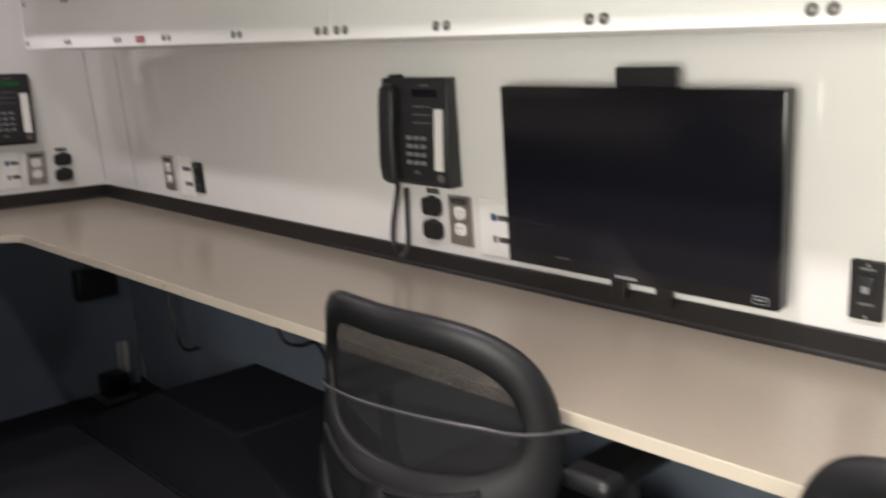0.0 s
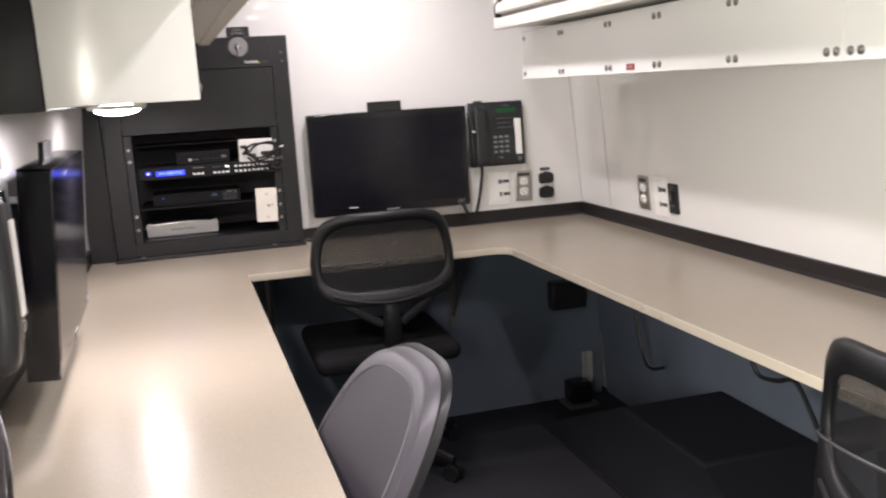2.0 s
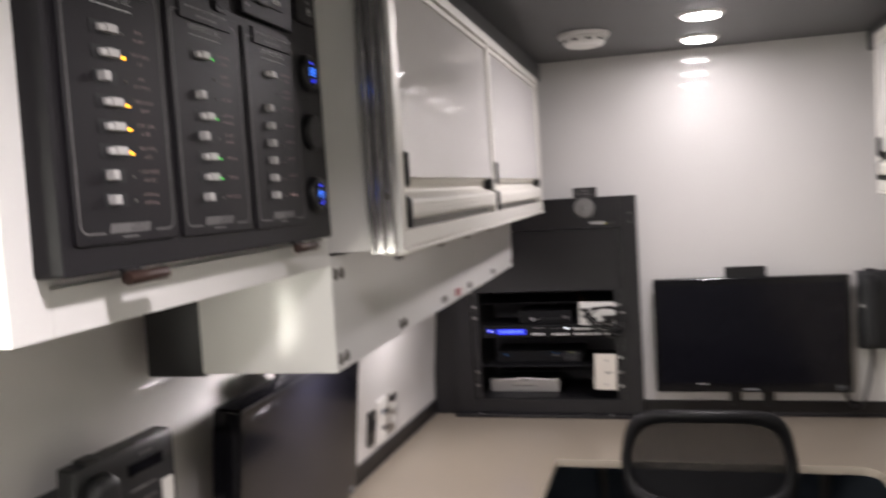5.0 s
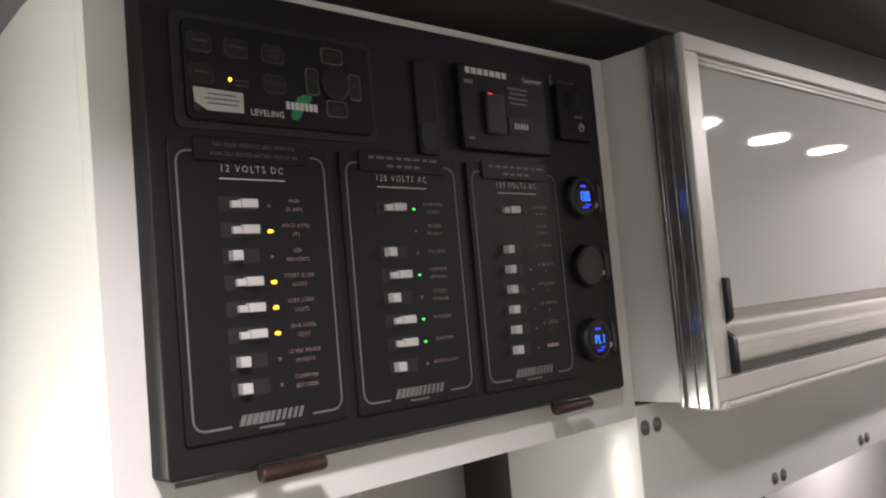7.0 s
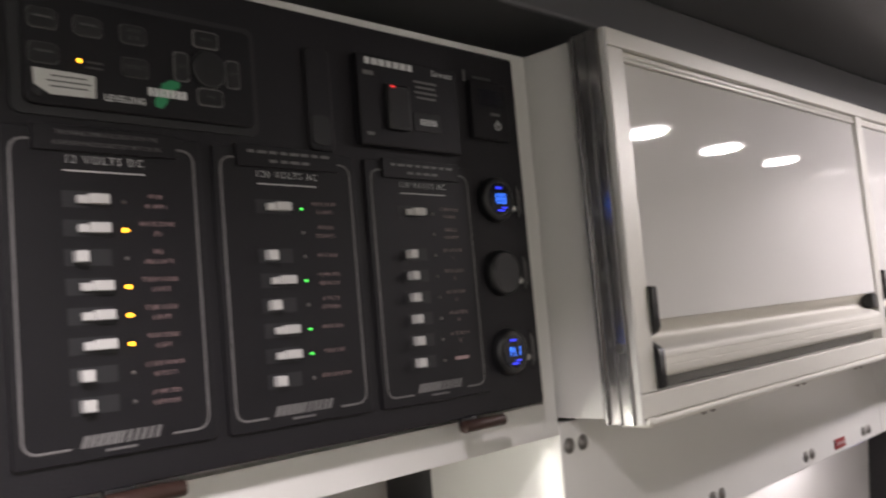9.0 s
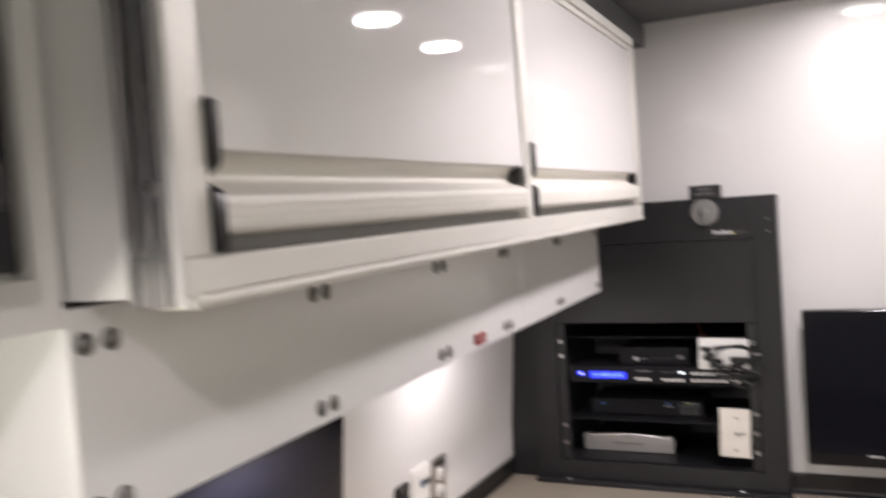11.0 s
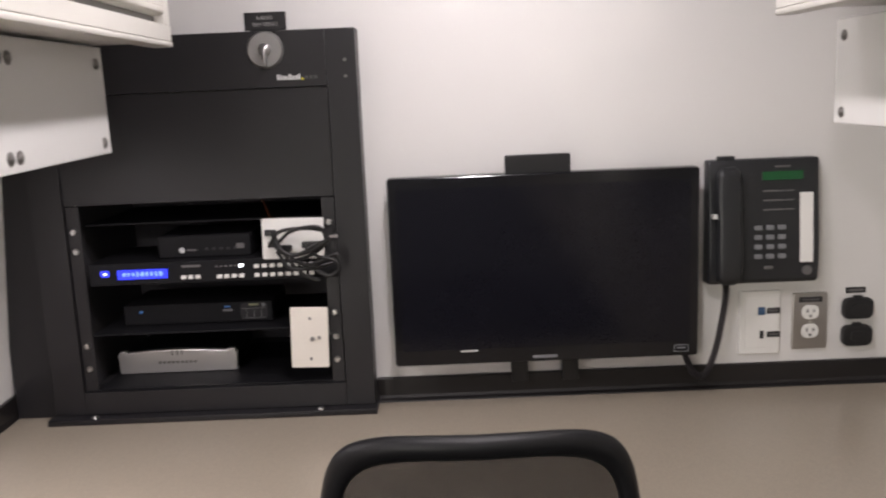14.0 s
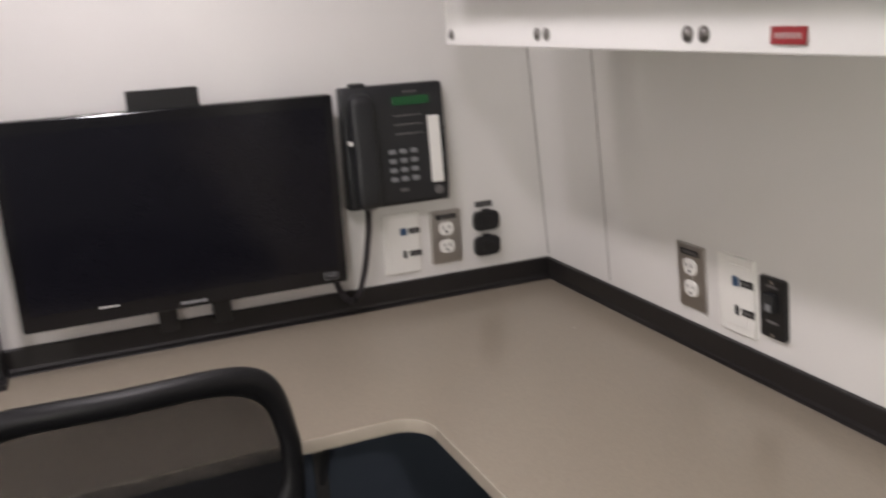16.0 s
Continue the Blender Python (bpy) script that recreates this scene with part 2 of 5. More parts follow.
def rod(bm, c, r, h, axis="y", seg=20, r2=None, bev=0.0):
    made = bmesh.ops.create_cone(bm, cap_ends=True, segments=seg, radius1=r, radius2=r if r2 is None else r2, depth=h, matrix=Matrix.Translation(c) @ AXIS[axis])
    if bev:
        edges = [e for e in {e for v in made["verts"] for e in v.link_edges} if len(e.link_faces) == 2 and max(len(f.verts) for f in e.link_faces) > 4]
        bmesh.ops.bevel(bm, geom=edges, offset=bev, segments=2, affect="EDGES", profile=0.5)
    return bm


def ball(bm, c, rx, ry, rz, seg=16):
    bmesh.ops.create_uvsphere(bm, u_segments=seg, v_segments=max(6, seg // 2), radius=1.0, matrix=Matrix.Translation(c) @ Matrix.Diagonal((rx, ry, rz, 1)))
    return bm


def outline(w, h, r, seg=5, cx=0.0, cz=0.0):
    """Corners of a rounded rectangle in the x-z plane, counter-clockwise as seen from -y."""
    pts = []
    for sx, sz, a0 in ((1, 1, 0), (-1, 1, 90), (-1, -1, 180), (1, -1, 270)):
        for k in range(seg + 1):
            a = radians(a0 + 90 * k / seg)
            pts.append((cx + sx * (w / 2 - r) + r * math.cos(a), cz + sz * (h / 2 - r) + r * math.sin(a)))
    return pts


def slab(bm, pts, y0, y1, bev=0.0):
    """A plate with the outline pts (x, z), from y0 (back) to y1 (front)."""
    a = [bm.verts.new((x, y0, z)) for x, z in pts]
    b = [bm.verts.new((x, y1, z)) for x, z in pts]
    n = len(pts)
    for k in range(n):
        bm.faces.new((a[k], b[k], b[(k + 1) % n], a[(k + 1) % n]))
    f0 = bm.faces.new(a)
    f1 = bm.faces.new(b[::-1])
    bmesh.ops.recalc_face_normals(bm, faces=bm.faces[:])
    if bev:
        bmesh.ops.bevel(bm, geom=list(f1.edges), offset=bev, segments=2, affect="EDGES", profile=0.5)
    return bm


def plate(bm, cx, cz, w, h, y0, y1, r=0.003, bev=0.0008, seg=4):
    return slab(bm, outline(w, h, r, seg, cx, cz), y0, y1, bev)


def sweep(bm, pts, radius, seg=8, closed=False, flat=1.0):
    """A tube along pts; radius: a number or a function of the index."""
    pts = [Vector(p) for p in pts]
    n = len(pts)
    rings, up = [], None
    for k in range(n):
        a = pts[(k - 1) % n] if closed or k else pts[0]
        b = pts[(k + 1) % n] if closed or k < n - 1 else pts[-1]
        d = (b - a).normalized()
        if up is None:
            up = Vector((0, 1, 0)) if abs(d.y) < 0.9 else Vector((0, 0, 1))
        side = d.cross(up).normalized()
        up = side.cross(d).normalized()
        r = radius(k) if callable(radius) else radius
        rings.append([bm.verts.new(pts[k] + r * (math.cos(t) * side + flat * math.sin(t) * up)) for t in (2 * math.pi * j / seg for j in range(seg))])
    for k in range(n if closed else n - 1):
        p, q = rings[k], rings[(k + 1) % n]
        for j in range(seg):
            bm.faces.new((p[j], p[(j + 1) % seg], q[(j + 1) % seg], q[j]))
    if not closed:
        bm.faces.new(rings[0][::-1])
        bm.faces.new(rings[-1])
    bmesh.ops.recalc_face_normals(bm, faces=bm.faces[:])
    return bm


def smooth_path(pts, n=12):
    """Catmull-Rom through pts."""
    P = [Vector(p) for p in pts]
    P = [P[0] * 2 - P[1]] + P + [P[-1] * 2 - P[-2]]
    out = []
    for k in range(1, len(P) - 2):
        for j in range(n):
            t = j / n
            a, b, c, d = P[k - 1 : k + 3]
            out.append(0.5 * (2 * b + (c - a) * t + (2 * a - 5 * b + 4 * c - d) * t * t + (3 * b - a - 3 * c + d) * t ** 3))
    return out + [P[-2]]


def thing(name, m, label, category, group=""):
    ob = new(name)
    ob.empty_display_size = 0.05
    ob.matrix_world = m
    return tagged(ob, label, category, group)


def part(name, bm, mat, parent=None, label="", angle=38):
    me = bpy.data.meshes.new(name)
    bm.to_mesh(me)
    bm.free()
    me.materials.append(mat)
    total = sum(p.area for p in me.polygons)
    me.set_sharp_from_angle(angle=radians(angle))
    me.polygons.foreach_set("use_smooth", [p.area < 0.055 * total for p in me.polygons])
    ob = new(name, me)
    if parent is not None:
        ob.parent = parent
    return tagged(ob, label)


def B():
    return bmesh.new()


def structure(name, bm, mat, label, category):
    ob = part(name, bm, mat)
    ob.data.polygons.foreach_set("use_smooth", [False] * len(ob.data.polygons))
    return tagged(ob, label, category, kind="structure")


def lettering(text, size, x, z, y, mat, parent, align="CENTER", name="lettering", bold=0.0, squeeze=1.0, label="", spread=1.0):
    """Flat letters standing in the x-z plane of the parent, facing -y."""
    cu = bpy.data.curves.new("letters", "FONT")
    cu.body, cu.size, cu.align_x, cu.align_y = text, size, align, "CENTER"
    cu.offset, cu.resolution_u = bold, 2
    cu.space_line, cu.space_character = 0.95, spread
    tmp = new("letters", cu)
    dg = bpy.context.evaluated_depsgraph_get()
    me = bpy.data.meshes.new_from_object(tmp.evaluated_get(dg))
    bpy.data.objects.remove(tmp)
    bpy.data.curves.remove(cu)
    me.transform(pose(x, y, z, 90, 0, 0) @ Matrix.Diagonal((squeeze, 1, 1, 1)))
    me.materials.clear()
    me.materials.append(mat)
    ob = new(name, me)
    ob.parent = parent
    return tagged(ob, label)

# ---- the room ----
bm = B()
box(bm, FRONT - 0.06, BACK + 0.06, -1.0, 2.1, -0.06, 0.0)
structure("floor", bm, M_FLOOR, "black rubber vehicle floor in shadow", "floor")

# end wall with the recess that takes the equipment rack
bm = B()
box(bm, FRONT - 0.06, FRONT, -0.55, -0.20, 0.0, CEIL)
box(bm, FRONT - 0.06, FRONT, 0.335, 1.75, 0.0, CEIL)
box(bm, FRONT - 0.06, FRONT, -0.20, 0.335, 0.0, 0.79)
box(bm, FRONT - 0.06, FRONT, -0.20, 0.335, 1.20, CEIL)
structure("wall_front", bm, M_WALL, "glossy white panelled end wall of the vehicle", "wall")


def leaning_wall(name, y_of, out, label, pieces):
    """pieces: stretches (x0, x1, z0, z1) of the wall."""
    bm = B()
    for x0, x1, z0, z1 in pieces:
        lo, hi = y_of(z0), y_of(z1)
        pts = [(lo, z0), (hi, z1), (hi + out, z1), (lo + out, z0)]
        a = [bm.verts.new((x0, y, z)) for y, z in pts]
        b = [bm.verts.new((x1, y, z)) for y, z in pts]
        for k in range(4):
            bm.faces.new((a[k], a[(k + 1) % 4], b[(k + 1) % 4], b[k]))
        bm.faces.new(a[::-1])
        bm.faces.new(b)
    bmesh.ops.recalc_face_normals(bm, faces=bm.faces[:])
    return structure(name, bm, M_WALL, label, "wall")


DOOR_X0, DOOR_X1, DOOR_Z = -0.58, 0.40, 1.46    # the open entrance doorway
leaning_wall("wall_right", right_y, 0.06, "glossy white side wall leaning inwards above the worktop", [(FRONT, BACK, 0.0, CEIL)])
leaning_wall("wall_left", left_y, -0.06, "glossy white side wall with the open entrance doorway",
             [(FRONT, DOOR_X0, 0.0, CEIL), (DOOR_X1, BACK, 0.0, CEIL), (DOOR_X0, DOOR_X1, DOOR_Z, CEIL)])
bm = B()
box(bm, BACK, BACK + 0.06, -0.6, 1.8, 0.0, CEIL)
structure("wall_back", bm, M_CEIL, "plain charcoal wall closing the vehicle", "wall")
bm = B()
box(bm, FRONT - 0.06, BACK + 0.06, -0.6, 1.8, CEIL, CEIL + 0.05)
structure("ceiling", bm, M_CEIL, "charcoal grey vinyl ceiling with recessed lights", "ceiling")

# carpeted wall below the worktop
bm = B()
box(bm, FRONT + 0.002, -3.20, -0.36, 1.53, 0.0, COUNTER - 0.034)
structure("wall_lower_front", bm, M_CARPET, "slate carpeted wall below the worktop", "wall")
bm = B()
for y_of, s in ((right_y, -1), (left_y, 1)):
    lo, hi = y_of(0.0) + s * 0.002, y_of(0.7) + s * 0.002
    pts = [(lo, 0.0), (hi, COUNTER - 0.034), (hi + s * 0.012, COUNTER - 0.034), (lo + s * 0.012, 0.0)]
    a = [bm.verts.new((-3.198, y, z)) for y, z in pts]
    b = [bm.verts.new((BACK if s < 0 else DOOR_X0 - 0.02, y, z)) for y, z in pts]
    for k in range(4):
        bm.faces.new((a[k], a[(k + 1) % 4], b[(k + 1) % 4], b[k]))
    bm.faces.new(a[::-1])
    bm.faces.new(b)
bmesh.ops.recalc_face_normals(bm, faces=bm.faces[:])
structure("wall_lower_side", bm, M_CARPET, "slate carpeted side walls below the worktop", "wall")

# dark fascia between the cabinet tops and the ceiling
for name, y0, y1 in (("trim_right", 1.085, 1.40), ("trim_left", -0.27, 0.072)):
    bm = B()
    box(bm, FRONT + 0.001, BACK if y0 > 1 else -0.836, y0, y1, 1.878, CEIL - 0.001, 0.004)
    structure(name, bm, M_CEIL, "charcoal vinyl fascia above the wall cabinets", "trim")

# charcoal lining over the doorway, its underside sloping up to the room
bm = B()
pts = [(-0.275, 1.800), (0.050, 1.836), (0.050, CEIL - 0.001), (-0.275, CEIL - 0.001)]
va, vb = [bm.verts.new((-0.834, y, z)) for y, z in pts], [bm.verts.new((BACK, y, z)) for y, z in pts]
for k in range(4):
    bm.faces.new((va[k], va[(k + 1) % 4], vb[(k + 1) % 4], vb[k]))
bm.faces.new(va[::-1])
bm.faces.new(vb)
bmesh.ops.recalc_face_normals(bm, faces=bm.faces[:])
structure("trim_doorway", bm, M_CEIL, "charcoal vinyl lining above the doorway", "trim")

# seam trims: the corner and the joint of the side wall panels
for name, x, side in (("trim", -3.015, 1), ("trim", -3.266, 1), ("trim", -3.266, -1)):
    bm = B()
    z0, z1 = 0.795, 1.30
    box(bm, -0.0012, 0.0012, -0.0016, 0.002, 0, z1 - z0, 0.0006)
    ob = structure(name, bm, M_SEAM, "thin seam strip between white wall panels", "trim")
    ob.matrix_world = pose(x, right_y(z0), z0, LEAN_DEG) if side > 0 else pose(x, left_y(z0), z0, -LEAN_DEG)

# worktop: one U-shaped sheet with a rounded inner corner and a pale edge band
def worktop():
    x_in, y_l, y_r = -2.746, 0.144, 0.982
    x_l_end, x_r_end = -0.85, 1.2
    thick = 0.018
    wr, wl = right_y(COUNTER) - 0.014, left_y(COUNTER) + 0.014
    r = 0.055
    inner = [(x_in + r + r * math.cos(radians(180 - 11.25 * k)), y_r - r + r * math.sin(radians(180 - 11.25 * k))) for k in range(9)]
    r2 = 0.008
    inner_l = [(x_in + r2 + r2 * math.cos(radians(a)), y_l + r2 + r2 * math.sin(radians(a))) for a in (270, 240, 210, 180)]
    rim = [(x_l_end, y_l + 0.040)] + inner_l + inner + [(x_r_end, y_r + 0.085)]   # both arms open out a little
    pts = [(x_r_end, wr), (FRONT + 0.012, wr), (FRONT + 0.012, wl), (x_l_end, wl)] + rim
    t = thing("worktop", pose(-2.0, 0.55, 0), "beige speckled solid-surface U-shaped worktop with pale edge", "worktop")
    move = Matrix.Translation((2.0, -0.55, 0))
    bm = B()
    lo = [bm.verts.new((x, y, COUNTER - thick)) for x, y in pts]
    hi = [bm.verts.new((x, y, COUNTER)) for x, y in pts]
    n = len(pts)
    for k in range(n):
        bm.faces.new((lo[k], lo[(k + 1) % n], hi[(k + 1) % n], hi[k]))
    bm.faces.new(lo[::-1])
    bm.faces.new(hi)
    bmesh.ops.recalc_face_normals(bm, faces=bm.faces[:])
    bm.transform(move)
    part("sheet", bm, M_COUNTER, t)
    # edge band: a strip 2 mm proud of the sheet, rounded over at the top
    prof = [(0.0003, COUNTER - thick - 0.003), (0.0016, COUNTER - thick - 0.003), (0.0016, COUNTER - 0.0016), (0.0012, COUNTER - 0.0006), (0.0003, COUNTER - 0.0002)]
    bm = B()
    rings = []
    for k, (x, y) in enumerate(rim):
        p, q = Vector(rim[max(k - 1, 0)]), Vector(rim[min(k + 1, len(rim) - 1)])
        d = (q - p).normalized()
        side = Vector((-d.y, d.x))
        rings.append([bm.verts.new((x - side.x * o, y - side.y * o, z)) for o, z in prof])
    for p, q in zip(rings[:-1], rings[1:]):
        for j in range(len(prof)):
            bm.faces.new((p[j], p[(j + 1) % len(prof)], q[(j + 1) % len(prof)], q[j]))
    bmesh.ops.recalc_face_normals(bm, faces=bm.faces[:])
    bm.transform(move)
    part("edge_band", bm, M_EDGE, t, "pale cream edge band")


worktop()

# black rubber cove strip along the back of the worktop
def cove(name, m, length, toe=0.012):
    bm = B()
    prof = [(0.0, 0.0), (-toe, 0.0), (-toe + 0.0012, 0.0022), (-0.0105, 0.0055), (-0.008, 0.011), (-0.0075, 0.045), (-0.006, 0.0475), (0.0, 0.0475)]
    a = [bm.verts.new((0, y, z)) for y, z in prof]
    b = [bm.verts.new((length, y, z)) for y, z in prof]
    n = len(prof)
    for k in range(n):
        bm.faces.new((a[k], a[(k + 1) % n], b[(k + 1) % n], b[k]))
    bm.faces.new(a[::-1])
    bm.faces.new(b)
    bmesh.ops.recalc_face_normals(bm, faces=bm.faces[:])
    ob = structure(name, bm, M_COVE, "black rubber cove strip behind the worktop", "baseboard")
    ob.matrix_world = m


cove("baseboard_front", on_front(0.372, COUNTER), 1.1275, 0.021)
cove("baseboard_right", pose(FRONT + 0.009, right_y(COUNTER), COUNTER, LEAN_DEG, 0, 0), 4.4)
cove("baseboard_left", pose(-0.85, left_y(COUNTER), COUNTER, LEAN_DEG, 0, 180), 2.41)


# ---- lights ----
def ceiling_light(x, y, watts, spread):
    t = thing("ceiling_light", pose(x, y, CEIL), "round recessed white LED ceiling light, lit", "ceiling light", "ceiling lights")
    bm = B()
    rod(bm, (0, 0, -0.003), 0.056, 0.006, "z", 40, 0.060)
    part("trim_ring", bm, M_IVORY, t, "white trim ring")
    bm = B()
    rod(bm, (0, 0, -0.0085), 0.043, 0.005, "z", 40, 0.046)
    part("lens", bm, G_CEIL, t, "glowing frosted lens")
    area_lamp("ceiling_lamp", pose(x, y, CEIL - 0.0125), 0.088, 0.088, watts, (1.0, 0.908, 0.942), "DISK", spread)


for x, share in ((-3.06, 0.15), (-2.69, 0.50), (-2.32, 0.68), (-0.70, 1.45), (0.12, 1.4), (1.00, 1.0)):
    ceiling_light(x, 0.585, CEILING_WATTS * share, 178 if x < -2 else 135)


def puck_light(x, y, z, share=0.0):
    state = "lit" if share else "switched off"
    t = thing("puck_light", pose(x, y, z), "round white LED puck light under the wire raceway, " + state, "puck light", "puck lights")
    bm = B()
    rod(bm, (0, 0, -0.004), 0.052, 0.008, "z", 36, 0.055, 0.0015)
    part("housing", bm, M_IVORY, t)
    bm = B()
    ball(bm, (0, 0, -0.008), 0.042, 0.042, 0.012, 24)
    part("lens", bm, G_PUCK if share else M_LENS, t, "glowing domed lens" if share else "dull domed lens")
    if share:
        area_lamp("puck_lamp", pose(x, y, z - 0.021), 0.08, 0.08, PUCK_WATTS * share, (1.0, 0.908, 0.942), "DISK")


RACE_Z0 = 1.270         # underside of the raceways
puck_light(-2.70, -0.150, RACE_Z0 + 0.006, 0.75)
puck_light(-1.88, -0.10, RACE_Z0 - 0.003, 2.3)
puck_light(-0.40, 1.33, RACE_Z0 - 0.022)
puck_light(0.45, 1.31, RACE_Z0 - 0.032)

# daylight from the open doorway
area_lamp("doorway_daylight", pose((DOOR_X0 + DOOR_X1) / 2, -0.44, 1.09, 90, 0, 0), DOOR_X1 - DOOR_X0 - 0.02, 0.70, DOOR_WATTS, (1.0, 0.972, 0.865))

t = thing("smoke_alarm", pose(-2.80, 0.272, CEIL), "round white smoke alarm on the dark ceiling", "smoke alarm")
bm = B()
rod(bm, (0, 0, -0.006), 0.070, 0.012, "z", 40, 0.072, 0.002)
part("base", bm, M_IVORY, t)
bm = B()
rod(bm, (0, 0, -0.024), 0.052, 0.024, "z", 40, 0.064, 0.006)
part("cover", bm, M_IVORY, t)
for k in range(10):
    bm = B()
    box(bm, -0.006, 0.006, -0.0015, 0.0015, -0.003, 0.003)
    bm.transform(pose(0, 0, -0.022, 0, 0, 36 * k) @ Matrix.Translation((0, -0.0598, 0)) @ pose(0, 0, 0, -24))
    part("vent_slot", bm, M_DARK, t)


# ---- wire raceways with bolts ----
def raceway(x0, x1, y_front, z_base, facing, yaw, pitch, bolts, red_x, label, seams, depth):
    """A closed sheet-metal channel, drawn about its middle. facing -1: the front looks to -y. yaw, pitch: its small turns, in degrees."""
    cx = (x0 + x1) / 2
    t = thing("raceway", pose(cx, y_front, z_base, 0, pitch, yaw), label, "wire raceway")
    high = 0.162
    edges = [x0, *seams, x1]
    for a, b in zip(edges[:-1], edges[1:]):
        bm = B()
        box(bm, a - cx + 0.0006, b - cx - 0.0006, min(0, -facing * depth), max(0, -facing * depth), 0, high, 0.002)
        part("cover", bm, M_RACE, t)
    for z in (0.0180, 0.1360):
        for x in bolts:
            for dx in (-0.0125, 0.0125):
                if not x0 + 0.006 < x + dx < x1 - 0.006:
                    continue
                bm = B()
                ball(bm, (x - cx + dx, facing * 0.001, z), 0.0066, 0.0038, 0.0066, 12)
                rod(bm, (x - cx + dx, facing * 0.0005, z), 0.0088, 0.0014, "y", 14)
                part("bolt", bm, M_DULL, t)
    u = red_x - cx
    bm = B()
    box(bm, u - 0.021, u + 0.021, 0, facing * 0.003, 0.009, 0.025, 0.0008)
    tag = part("label_plate", bm, M_RED, t, "small red engraved label")
    for k in range(5):
        bm = B()
        box(bm, u - 0.0155 + 0.0066 * k, u - 0.0105 + 0.0066 * k, facing * 0.0028, facing * 0.0034, 0.0145, 0.0195)
        part("printed_bar", bm, M_INK_PINK, tag)
    return t


raceway(-2.985, 1.2, 1.164, 1.2643, -1, 0.3, 0.40, (-2.970, -2.655, -2.339, -2.079, -1.767, -1.466, -1.406, -1.138, -0.824, -0.504), -2.212,
        "white sheet-metal wire raceway with bolts beneath wall cabinets", (-1.437,), 0.296)
race_l = raceway(-2.949, -1.436, 0.0285, 1.2735, 1, 1.7, 0.55, (-2.933, -2.621, -2.316, -2.063, -1.760, -1.463), -2.190,
                 "white sheet-metal wire raceway with bolts under cabinets", (-2.40,), 0.207)
bm = B()
box(bm, -0.750, 0.750, -0.300, -0.208, -0.005, 0.150, 0.002)
part("side_channel", bm, M_RACK, race_l, "black channel against the wall")


